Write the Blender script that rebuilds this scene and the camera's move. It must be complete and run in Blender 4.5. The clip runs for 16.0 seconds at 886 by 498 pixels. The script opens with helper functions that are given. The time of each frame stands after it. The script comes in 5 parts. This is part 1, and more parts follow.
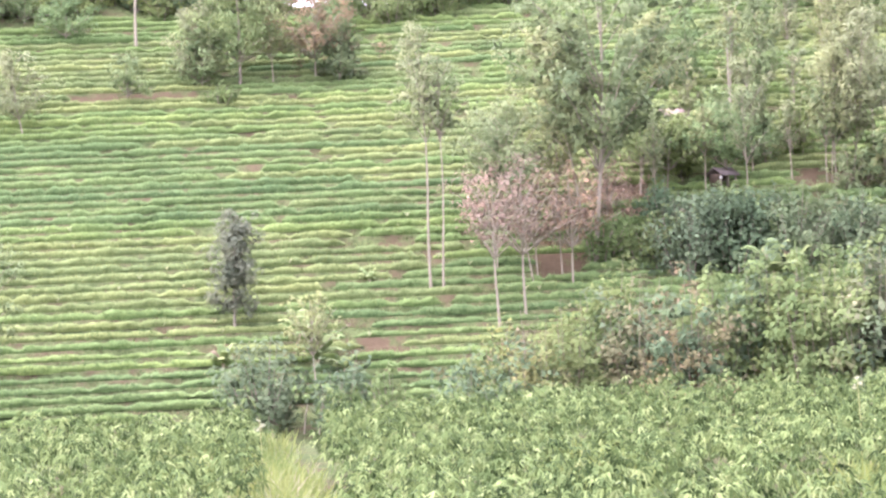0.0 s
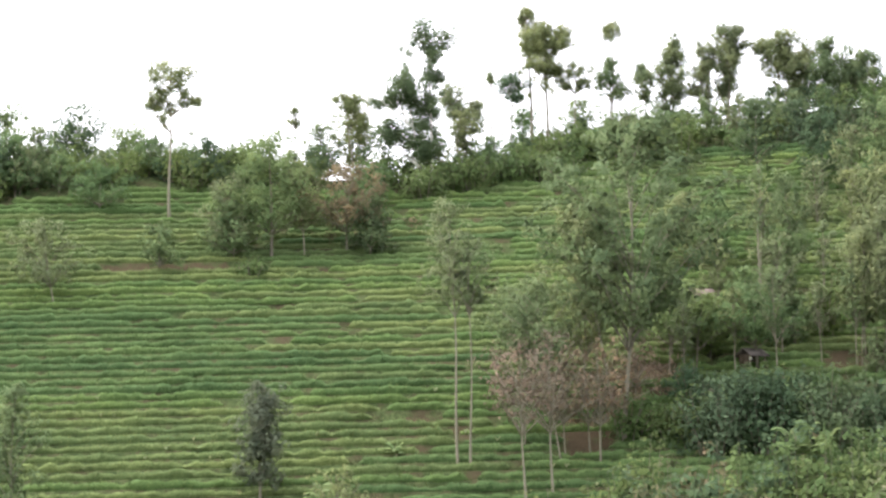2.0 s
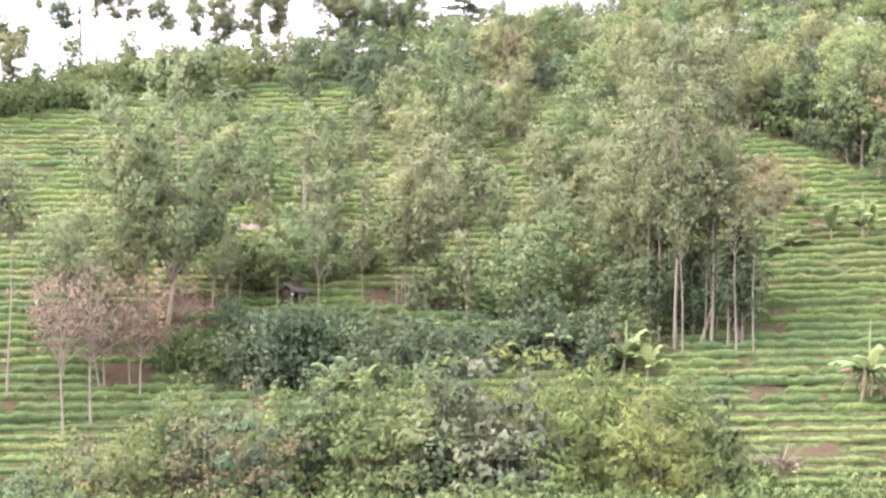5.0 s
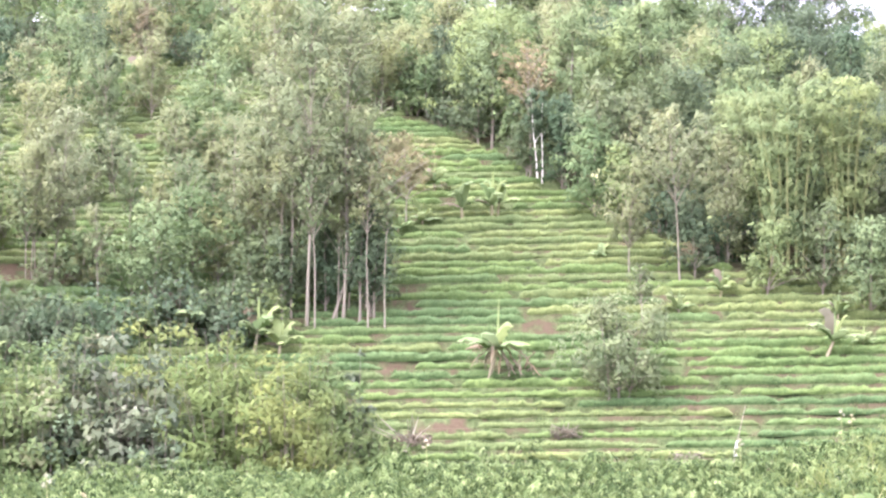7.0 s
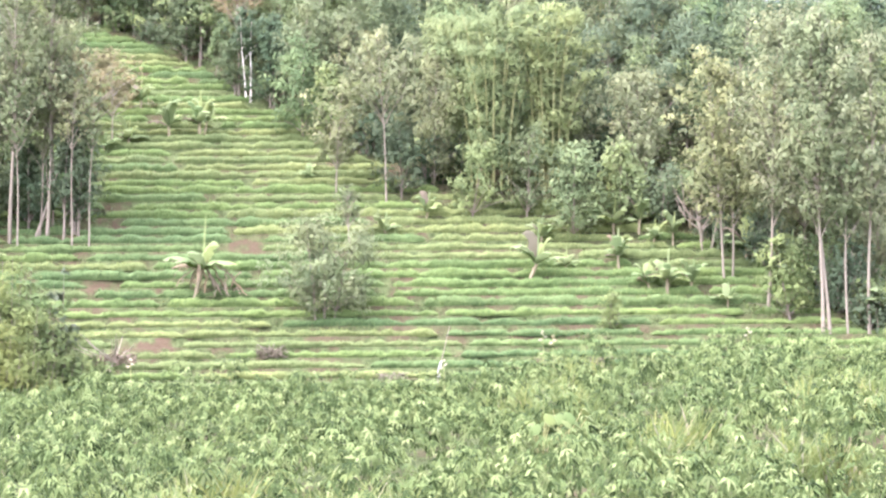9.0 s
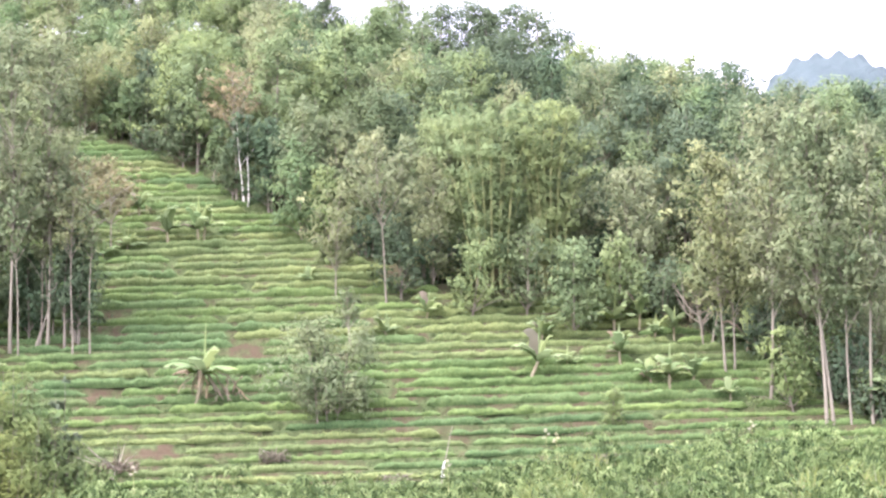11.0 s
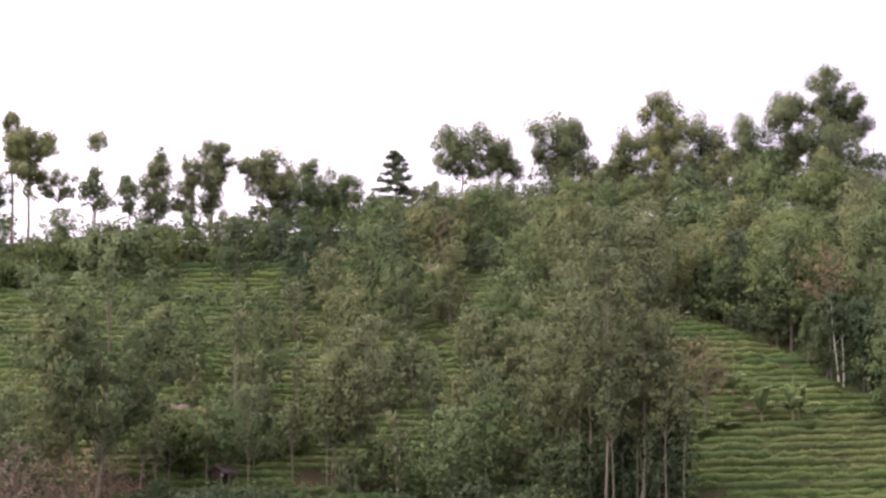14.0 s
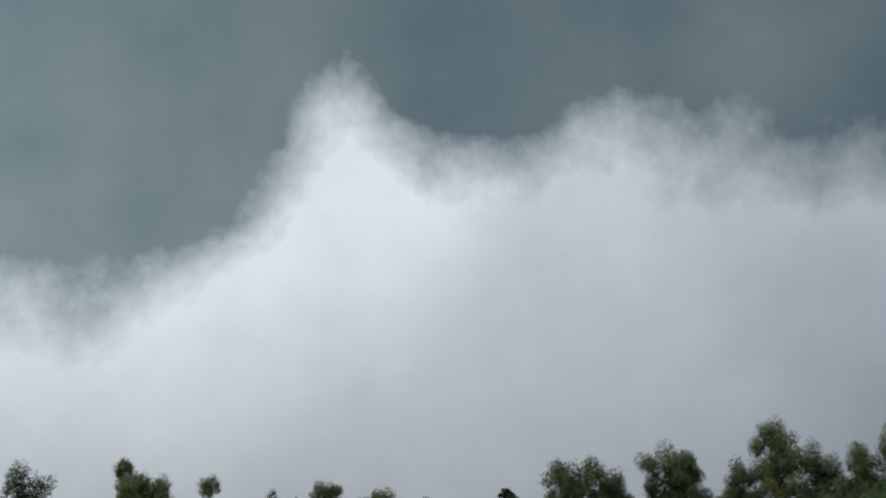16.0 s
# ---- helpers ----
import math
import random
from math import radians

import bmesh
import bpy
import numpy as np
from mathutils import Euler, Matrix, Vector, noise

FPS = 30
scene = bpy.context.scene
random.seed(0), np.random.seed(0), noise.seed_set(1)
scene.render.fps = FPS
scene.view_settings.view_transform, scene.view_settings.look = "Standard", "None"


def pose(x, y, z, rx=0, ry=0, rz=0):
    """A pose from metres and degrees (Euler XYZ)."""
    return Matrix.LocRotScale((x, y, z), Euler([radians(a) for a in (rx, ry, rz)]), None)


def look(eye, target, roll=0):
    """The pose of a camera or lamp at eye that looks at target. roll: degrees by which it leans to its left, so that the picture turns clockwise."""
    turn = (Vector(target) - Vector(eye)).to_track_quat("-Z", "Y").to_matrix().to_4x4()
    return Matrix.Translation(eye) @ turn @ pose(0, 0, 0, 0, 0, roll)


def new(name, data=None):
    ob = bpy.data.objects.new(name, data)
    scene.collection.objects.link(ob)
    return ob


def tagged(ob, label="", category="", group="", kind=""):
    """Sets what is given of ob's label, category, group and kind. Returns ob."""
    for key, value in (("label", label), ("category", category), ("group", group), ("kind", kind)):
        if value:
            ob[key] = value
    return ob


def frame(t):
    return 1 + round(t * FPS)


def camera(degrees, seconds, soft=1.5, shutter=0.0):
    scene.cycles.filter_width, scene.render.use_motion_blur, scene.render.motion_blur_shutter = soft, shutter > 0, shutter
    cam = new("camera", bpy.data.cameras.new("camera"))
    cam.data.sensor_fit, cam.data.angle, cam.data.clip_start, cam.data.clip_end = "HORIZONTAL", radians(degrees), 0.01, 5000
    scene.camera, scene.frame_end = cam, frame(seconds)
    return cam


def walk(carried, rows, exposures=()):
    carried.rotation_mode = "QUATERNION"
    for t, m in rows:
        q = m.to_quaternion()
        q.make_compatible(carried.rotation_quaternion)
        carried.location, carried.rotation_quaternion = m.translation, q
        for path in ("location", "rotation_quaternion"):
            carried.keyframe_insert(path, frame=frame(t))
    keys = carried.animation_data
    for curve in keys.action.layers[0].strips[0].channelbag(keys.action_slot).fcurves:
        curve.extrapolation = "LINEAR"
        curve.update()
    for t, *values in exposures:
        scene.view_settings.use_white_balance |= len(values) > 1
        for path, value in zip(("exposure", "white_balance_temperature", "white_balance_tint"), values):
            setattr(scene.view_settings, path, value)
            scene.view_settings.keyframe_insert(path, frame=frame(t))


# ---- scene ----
# ---------- camera: it turns on the spot ----------
cam = camera(21.96, 16.0, soft=2.45)
# seconds, bearing to the right, elevation, lean to the left, in degrees
TURNS = [
    (0, -13.713, 1.444, -2.572),
    (0.5, -14.458, 1.907, -2.560),
    (1, -14.336, 2.708, -2.220),
    (1.5, -14.399, 4.283, -1.302),
    (2, -14.287, 5.865, -1.488),
    (2.5, -12.159, 5.815, -0.855),
    (3, -10.254, 5.147, -0.482),
    (3.5, -8.682, 5.112, -0.631),
    (4, -7.334, 4.827, -0.699),
    (4.2, -6.400, 4.428, -0.732),
    (6.3, 2.387, 3.560, -0.649),
    (6.5, 3.351, 3.335, -0.717),
    (7, 6.288, 3.304, -0.721),
    (7.5, 8.764, 2.294, -1.317),
    (8, 10.472, 1.650, -0.593),
    (8.5, 12.047, 0.638, -0.555),
    (9, 13.612, 1.234, -0.348),
    (9.2, 13.805, 1.325, -0.591),
    (11.3, 13.387, 3.997, -1.979),
    (11.5, 12.674, 4.153, -1.856),
    (12, 10.037, 4.655, -1.672),
    (12.5, 7.242, 5.234, -1.580),
    (13, 3.877, 7.437, -1.929),
    (13.5, 0.013, 7.473, -1.271),
    (14, -1.135, 8.527, -0.479),
    (14.5, -2.428, 12.241, -0.920),
    (15, -2.567, 14.836, -1.328),
    (15.5, -3.350, 16.685, -1.683),
    (16, -3.804, 17.037, -1.459),
]


def turned(bearing, rise, lean):
    b, e = radians(bearing), radians(rise)
    return look((0, 0, 0), (math.sin(b) * math.cos(e), math.cos(b) * math.cos(e), math.sin(e)), lean)


EXPOSURES = [(0, 3.02, 6250, 38), (0.5, 3.02, 6250, 38), (1, 2.97, 6250, 36), (1.5, 2.41, 6600, 15), (2, 1.66, 6600, 11), (2.5, 1.41, 6700, 22),
             (3, 1.97, 6740, 30), (3.5, 2.17, 6840, 34), (4, 2.22, 6840, 36), (4.5, 2.47, 6740, 35), (6.3, 2.96, 6100, 35), (7, 3.01, 6100, 35),
             (7.5, 3.06, 6100, 35), (9.2, 3.06, 6100, 35), (11.3, 2.64, 6130, 31), (12, 2.54, 6130, 29), (12.5, 2.64, 6130, 29), (12.8, 2.84, 6130, 29),
             (13.2, 1.55, 6600, 18), (13.6, 1.92, 6640, 29), (14, 1.00, 6800, 35), (14.5, -0.80, 6800, 14), (14.8, -1.12, 6700, 14), (15.4, -1.05, 6400, 6),
             (16, -1.03, 6200, 3)]
walk(cam, [(t, turned(b, e, k)) for t, b, e, k in TURNS], EXPOSURES)

# ---------- overcast daylight ----------
SUN_HIGH, SUN_BEARING = 52, -105
world = bpy.data.worlds.new("overcast_sky")
scene.world = world
world.use_nodes = True


class Net:
    """Short hand for node trees."""

    def __init__(self, tree):
        self.tree = tree
        tree.nodes.clear()

    def add(self, kind, links=(), **settings):
        n = self.tree.nodes.new(kind)
        for key, value in settings.items():
            if key == "type":
                n.sky_type = value
            elif key == "operation":
                n.operation = value
            elif key == "data_type":
                n.data_type = value
            elif key == "blend":
                n.blend_type = value
        for socket, value in dict(links).items():
            s = n.inputs[socket]
            if isinstance(value, bpy.types.NodeSocket):
                self.tree.links.new(value, s)
            else:
                s.default_value = value
        return n

    def math(self, op, a, b=0.0, c=0.0):
        return self.add("ShaderNodeMath", {0: a, 1: b, 2: c}, operation=op).outputs[0]

    def noise(self, vector, scale, detail=4.0, rough=0.55):
        return self.add("ShaderNodeTexNoise", {"Vector": vector, "Scale": scale, "Detail": detail, "Roughness": rough}).outputs["Fac"]

    def ramp(self, value, stops):
        n = self.add("ShaderNodeValToRGB", {"Fac": value})
        el = n.color_ramp.elements
        while len(el) < len(stops):
            el.new(0.5)
        for e, (p, c) in zip(el, sorted(stops)):
            e.position, e.color = p, (*c, 1)
        return n.outputs["Color"]

    def mix(self, fac, a, b, blend="MIX"):
        n = self.add("ShaderNodeMix", data_type="RGBA", blend=blend)
        for k, value in ((0, fac), (6, a), (7, b)):
            if isinstance(value, bpy.types.NodeSocket):
                self.tree.links.new(value, n.inputs[k])
            else:
                n.inputs[k].default_value = value if k == 0 else (*value, 1)
        return n.outputs[2]


w = Net(world.node_tree)
way = w.add("ShaderNodeTexCoord").outputs["Generated"]
xyz = w.add("ShaderNodeSeparateXYZ", {0: way}).outputs
sky = w.tree.nodes.new("ShaderNodeTexSky")
sky.sky_type, sky.sun_disc = "NISHITA", False
sky.sun_elevation, sky.sun_rotation = radians(SUN_HIGH), radians(SUN_BEARING)
# a bright veil of cloud, greyer to the east, under a ragged darker deck
billow = w.add("ShaderNodeMapRange", {"Value": w.noise(way, 5.0, 7.0, 0.6), "From Min": 0.3, "From Max": 0.7}).outputs[0]
veil = w.mix(billow, (0.62, 0.625, 0.66), (0.92, 0.93, 0.95))
east = w.ramp(w.math("MULTIPLY_ADD", xyz[0], 0.5, 0.5), [(0.30, (1.15, 1.15, 1.14)), (0.40, (1.05, 1.05, 1.05)), (0.48, (0.84, 0.84, 0.86)), (0.56, (0.56, 0.565, 0.60)), (0.63, (0.56, 0.57, 0.60)), (0.8, (0.8, 0.8, 0.82))])
veil = w.mix(1.0, veil, east, "MULTIPLY")
low_down = w.ramp(xyz[2], [(0.10, (0.52, 0.512, 0.525)), (0.185, (0.57, 0.564, 0.578)), (0.25, (0.84, 0.84, 0.845)), (0.31, (1.06, 1.06, 1.055)), (0.5, (1.1, 1.1, 1.1))])
veil = w.mix(1.0, veil, low_down, "MULTIPLY")
# height of the deck's lower edge by bearing
brow = w.ramp(w.math("MULTIPLY_ADD", xyz[0], 2.0, 0.6),
              [(0.000, (0.269,) * 3), (0.095, (0.275,) * 3), (0.150, (0.268,) * 3), (0.203, (0.283,) * 3), (0.252, (0.295,) * 3), (0.297, (0.308,) * 3), (0.337, (0.319,) * 3), (0.359, (0.336,) * 3), (0.379, (0.351,) * 3), (0.396, (0.356,) * 3), (0.410, (0.349,) * 3), (0.432, (0.336,) * 3), (0.456, (0.324,) * 3), (0.510, (0.324,) * 3), (0.559, (0.324,) * 3), (0.604, (0.333,) * 3), (0.634, (0.335,) * 3), (0.668, (0.326,) * 3), (0.731, (0.329,) * 3), (0.803, (0.322,) * 3), (0.859, (0.324,) * 3), (1.000, (0.327,) * 3)])
ragged = w.math("MULTIPLY_ADD", w.noise(way, 14.0, 9.0, 0.66), 0.09, -0.042)
over = w.math("SUBTRACT", w.math("ADD", xyz[2], ragged), brow)
deck = w.add("ShaderNodeMapRange", {"Value": over, "From Min": -0.018, "From Max": 0.020}).outputs[0]
grey = w.mix(w.add("ShaderNodeMapRange", {"Value": w.noise(way, 5.5, 5.0), "From Min": 0.33, "From Max": 0.67}).outputs[0], (0.08, 0.112, 0.13), (0.185, 0.215, 0.225))
grey = w.mix(1.0, grey, w.ramp(w.math("MULTIPLY_ADD", xyz[0], 2.0, 0.6), [(0.0, (1.7, 1.65, 1.6)), (0.2, (1.35, 1.33, 1.3)), (0.45, (1.0, 1.0, 1.0)), (0.9, (0.9, 0.9, 0.9))]), "MULTIPLY")
thick = w.mix(w.add("ShaderNodeMapRange", {"Value": xyz[2], "From Min": 0.45, "From Max": 0.8}).outputs[0], grey, (0.55, 0.57, 0.60))
cloud = w.mix(deck, veil, thick)
light = w.mix(0.93, w.mix(1.0, sky.outputs[0], (0.09, 0.09, 0.09), "MULTIPLY"), cloud)
out = w.add("ShaderNodeOutputWorld")
w.tree.links.new(w.add("ShaderNodeBackground", {"Color": light, "Strength": 2.0}).outputs[0], out.inputs[0])

sun = new("sun", bpy.data.lights.new("sun", "SUN"))
sun.data.energy, sun.data.angle, sun.data.color = 1.4, radians(40), (1.0, 0.96, 0.88)
sb, se = radians(SUN_BEARING), radians(SUN_HIGH)
sun.matrix_world = look((math.sin(sb) * math.cos(se) * 60, math.cos(sb) * math.cos(se) * 60, math.sin(se) * 60 + 20), (0, 0, 20))

# ---------- materials ----------


def surface(name, build, rough=0.8, bump=None, thin=0.0, gloss=0.25, puffed=False):
    m = bpy.data.materials.new(name)
    m.use_nodes = True
    n = Net(m.node_tree)
    colour, relief = build(n)
    b = n.add("ShaderNodeBsdfPrincipled", {"Base Color": colour, "Roughness": rough, "Specular IOR Level": gloss})
    if relief is not None:
        k = n.add("ShaderNodeBump", {"Height": relief, "Strength": 0.6, "Distance": bump or 0.05})
        n.tree.links.new(k.outputs[0], b.inputs["Normal"])
    if puffed:
        # leaves shade by the roundness of the clump that they grow in
        puff = n.add("ShaderNodeAttribute")
        puff.attribute_name = "puff"
        n.tree.links.new(puff.outputs["Vector"], b.inputs["Normal"])
    shade = b.outputs[0]
    if thin:
        t = n.add("ShaderNodeBsdfTranslucent", {"Color": colour})
        shade = n.add("ShaderNodeMixShader", {0: thin, 1: shade, 2: t.outputs[0]}).outputs[0]
    n.tree.links.new(shade, n.add("ShaderNodeOutputMaterial").inputs[0])
    return m


def leaves(name, dark, mid, pale, rare=None, thin=0.42, even=0.35, puffed=False):
    if puffed:
        thin, even = 0.34, 0.75
    dark, pale = (tuple(p + (q - p) * even for p, q in zip(c, mid)) for c in (dark, pale))

    def build(n):
        one = n.add("ShaderNodeNewGeometry").outputs["Random Per Island"]
        whole = n.add("ShaderNodeObjectInfo").outputs["Random"]
        where = n.add("ShaderNodeTexCoord").outputs["Object"]
        stops = [(0.0, dark), (0.45, mid), (0.88, pale), (0.97, rare or pale)]
        c = n.ramp(one, stops)
        patch = n.ramp(n.noise(where, 0.55, 2.0), [(0.3, (0.80, 0.79, 0.79)), (0.7, (1.27, 1.16, 1.15))])
        c = n.mix(1.0, c, patch, "MULTIPLY")
        if puffed:
            # each clump of leaves has its own age and tone
            age = n.add("ShaderNodeAttribute")
            age.attribute_name = "tone"
            c = n.mix(1.0, c, n.ramp(age.outputs["Fac"], [(0.0, (0.74, 0.79, 0.80)), (0.5, (1.0, 1.0, 1.0)), (1.0, (1.22, 1.18, 1.1))]), "MULTIPLY")
        tint = n.ramp(whole, [(0.0, (0.76, 0.87, 0.80)), (0.5, (1.0, 1.0, 1.0)), (1.0, (1.12, 1.08, 0.90))])
        return n.mix(1.0, c, tint, "MULTIPLY"), None
    return surface(name, build, 0.75, None, thin, 0.05, puffed)


leaf_gum = leaves("gum_leaves", (0.130, 0.165, 0.088), (0.192, 0.236, 0.126), (0.255, 0.300, 0.170), (0.275, 0.312, 0.185), puffed=True)
leaf_green = leaves("green_leaves", (0.105, 0.160, 0.072), (0.165, 0.235, 0.112), (0.235, 0.305, 0.158), puffed=True)
leaf_dark = leaves("dark_leaves", (0.058, 0.094, 0.055), (0.098, 0.145, 0.085), (0.152, 0.202, 0.118), puffed=True)
leaf_russet = leaves("russet_leaves", (0.180, 0.135, 0.105), (0.245, 0.188, 0.150), (0.305, 0.245, 0.200), (0.22, 0.21, 0.14), puffed=True)
leaf_copper = leaves("copper_leaves", (0.155, 0.130, 0.085), (0.212, 0.172, 0.114), (0.26, 0.212, 0.148), (0.18, 0.19, 0.11), puffed=True)
leaf_gold = leaves("golden_leaves", (0.175, 0.165, 0.090), (0.255, 0.225, 0.125), (0.31, 0.265, 0.160), (0.32, 0.25, 0.155), puffed=True)
leaf_column = leaves("grey_leaves", (0.061, 0.082, 0.064), (0.122, 0.151, 0.114), (0.218, 0.243, 0.189), puffed=True)
leaf_bamboo = leaves("bamboo_leaves", (0.120, 0.170, 0.076), (0.188, 0.254, 0.116), (0.270, 0.335, 0.170), puffed=True)
leaf_ruddy = leaves("ruddy_leaves", (0.085, 0.088, 0.051), (0.145, 0.143, 0.082), (0.208, 0.191, 0.119), (0.246, 0.187, 0.132), puffed=True)
leaf_yellow = leaves("yellow_leaves", (0.092, 0.115, 0.044), (0.153, 0.183, 0.075), (0.212, 0.238, 0.106), (0.230, 0.221, 0.111), puffed=True)
leaf_pale = leaves("silvery_leaves", (0.066, 0.090, 0.051), (0.120, 0.148, 0.090), (0.195, 0.224, 0.150), (0.240, 0.262, 0.192), puffed=True)
leaf_shrub = leaves("shrub_leaves", (0.070, 0.108, 0.040), (0.122, 0.174, 0.070), (0.180, 0.232, 0.108), puffed=True)
leaf_lime = leaves("lime_leaves", (0.089, 0.123, 0.044), (0.139, 0.183, 0.066), (0.202, 0.246, 0.100), puffed=True)
leaf_banana = leaves("banana_leaves", (0.120, 0.185, 0.075), (0.190, 0.265, 0.118), (0.28, 0.34, 0.19), thin=0.4)
leaf_dry = leaves("dry_leaves", (0.125, 0.105, 0.078), (0.18, 0.155, 0.115), (0.25, 0.22, 0.165))
leaf_crop = leaves("crop_blades", (0.076, 0.122, 0.050), (0.124, 0.184, 0.077), (0.176, 0.234, 0.108), thin=0.35)
leaf_crop_pale = leaves("ripening_crop_blades", (0.088, 0.130, 0.054), (0.140, 0.188, 0.081), (0.192, 0.236, 0.114), thin=0.35)
leaf_crop_deep = leaves("lush_crop_blades", (0.060, 0.106, 0.045), (0.108, 0.164, 0.072), (0.162, 0.220, 0.106), thin=0.35)
leaf_cassava = leaves("cassava_leaves", (0.020, 0.036, 0.013), (0.092, 0.136, 0.050), (0.168, 0.218, 0.086), (0.230, 0.278, 0.122), thin=0.25, even=0.0)
leaf_grass = leaves("grass_blades", (0.108, 0.149, 0.043), (0.179, 0.228, 0.081), (0.244, 0.284, 0.135), (0.287, 0.267, 0.193), thin=0.35)


def canopy(name, dark, pale):
    def build(n):
        p = n.add("ShaderNodeNewGeometry").outputs["Position"]
        fine = n.noise(p, 9.0, 6.0, 0.7)
        c = n.mix(n.add("ShaderNodeMapRange", {"Value": fine, "From Min": 0.32, "From Max": 0.68}).outputs[0], dark, pale)
        patch = n.ramp(n.noise(p, 0.3, 4.0), [(0.3, (0.72, 0.80, 0.76)), (0.7, (1.16, 1.16, 1.06))])
        tint = n.ramp(n.add("ShaderNodeObjectInfo").outputs["Random"], [(0.0, (0.82, 0.88, 0.86)), (1.0, (1.15, 1.1, 1.0))])
        return n.mix(1.0, n.mix(1.0, c, patch, "MULTIPLY"), tint, "MULTIPLY"), fine
    return surface(name, build, 0.85, 0.12, 0.0, 0.1)


canopy_deep = canopy("lush_crop_canopy", (0.052, 0.088, 0.036), (0.118, 0.168, 0.070))
canopy_mid = canopy("crop_canopy", (0.064, 0.104, 0.036), (0.142, 0.192, 0.072))
canopy_pale = canopy("ripening_crop_canopy", (0.078, 0.108, 0.042), (0.160, 0.190, 0.082))


def bark(name, a, b):
    def build(n):
        p = n.add("ShaderNodeTexCoord").outputs["Object"]
        g = n.noise(p, 3.0, 6.0, 0.65)
        return n.mix(n.noise(p, 0.8, 3.0), n.mix(g, a, b), b), g
    return surface(name, build, 0.85, 0.03)


bark_pale = bark("pale_bark", (0.125, 0.108, 0.078), (0.25, 0.222, 0.168))
bark_white = bark("white_bark", (0.42, 0.39, 0.34), (0.66, 0.63, 0.56))
bark_grey = bark("grey_bark", (0.09, 0.075, 0.055), (0.22, 0.19, 0.15))
bark_bamboo = bark("bamboo_culms", (0.16, 0.18, 0.07), (0.30, 0.30, 0.13))
bark_banana = bark("banana_stem", (0.15, 0.125, 0.075), (0.30, 0.26, 0.165))


def soil_and_grass(n):
    p = n.add("ShaderNodeTexCoord").outputs["Object"]
    weeds = n.mix(n.add("ShaderNodeMapRange", {"Value": n.noise(p, 3.2, 9.0, 0.8), "From Min": 0.38, "From Max": 0.62}).outputs[0], (0.022, 0.034, 0.012), (0.092, 0.118, 0.050))
    earth = n.mix(n.noise(p, 2.2, 9.0, 0.75), (0.034, 0.026, 0.016), (0.105, 0.078, 0.050))
    bare = n.add("ShaderNodeAttribute")
    bare.attribute_name = "bare"
    rag = n.math("ADD", n.math("MULTIPLY", bare.outputs["Fac"], 0.8), n.math("MULTIPLY_ADD", n.noise(p, 0.9, 7.0, 0.7), 2.4, -1.2))
    some = n.add("ShaderNodeMapRange", {"Value": n.noise(p, 0.5, 8.0, 0.75), "From Min": 0.47, "From Max": 0.60, "To Max": 0.85}).outputs[0]
    where = n.math("MAXIMUM", some, n.add("ShaderNodeMapRange", {"Value": rag, "From Min": 0.4, "From Max": 0.65}).outputs[0])
    return n.mix(where, weeds, earth), n.noise(p, 2.5, 8.0, 0.7)


mat_ground = surface("earth_and_grass", soil_and_grass, 0.95, 0.15, 0.0, 0.03)


# ---------- lie of the land ----------
def bends(x, y):
    """Gentle unevenness of the slope."""
    return (0.35 * np.sin(x * 0.11 + 1.3) * np.sin(y * 0.09 + 0.4) + 0.16 * np.sin(x * 0.19 + y * 0.14)
            + 0.06 * np.sin(x * 0.61 - y * 0.33 + 2.0) + 0.025 * np.sin(x * 1.37 + y * 0.5))


def fold(x, y):
    """Bearing in degrees, folded so that it closes behind the viewpoint."""
    a = np.degrees(np.arctan2(x, y))
    return np.where(np.abs(a) > 32, np.sign(a) * 32 * (1 - (np.abs(a) - 32) / 148), a), np.abs(a)


FOOT, SLOPE, RISE = -4.4, 0.45, 0.45


def ridge(a):
    """Distance of the ridge from the viewpoint at a bearing."""
    e = np.interp(a, [-32, -25, -21, -14.7, -7.6, -3, 3, 8, 12, 16, 20, 24, 32],
                  [7.4, 7.4, 7.75, 7.55, 8.8, 9.0, 9.5, 9.6, 8.6, 7.5, 6.0, 5.0, 4.5])
    return 48.05 / (SLOPE - np.tan(np.radians(e)))


def edge(a):
    """Height of the field's far brow."""
    return np.interp(a, [-32, -25, -13.7, -4, 9, 13.5, 16.7, 20, 32], [-3.85, -3.6, -3.25, -3.05, -2.95, -2.9, -2.4, -2.0, -2.0])


def smooth_ground(x, y):
    x, y = np.asarray(x, float), np.asarray(y, float)
    a, full = fold(x, y)
    r = np.hypot(x, y)
    e = edge(a)
    near = np.interp(r, [0, 12, 24], [-1.6, -2.2, -3.5])
    near = np.where(r > 24, -3.5 + (e + 3.5) * np.clip((r - 24) / 34, 0, 1), near)
    z = np.where(r > 58, e + (-7.3 - e) * np.sin(np.clip((r - 58) / 18, 0, 1) * np.pi / 2) ** 2, near)
    z = np.where(r > 84, -7.3 + (FOOT + 7.3) * np.clip((r - 84) / 13, 0, 1), z)
    rr = ridge(a)
    top = FOOT + SLOPE * (rr - 97)
    up = FOOT + SLOPE * (r - 97)
    back = np.maximum(top + 0.04 * np.clip(r - rr, 0, 20) - 0.22 * np.clip(r - rr - 20, 0, None), -12)
    hill = np.where(r > rr, back, up)
    side = np.clip((80 - full) / 40, 0, 1)
    side = side * side * (3 - 2 * side)
    z = np.where(r > 97, FOOT + (hill - FOOT) * np.maximum(side, 0), z)
    return z + bends(x, y) * np.clip((r - 90) / 15, 0.25, 1) * np.clip((900 - r) / 300, 0, 1)


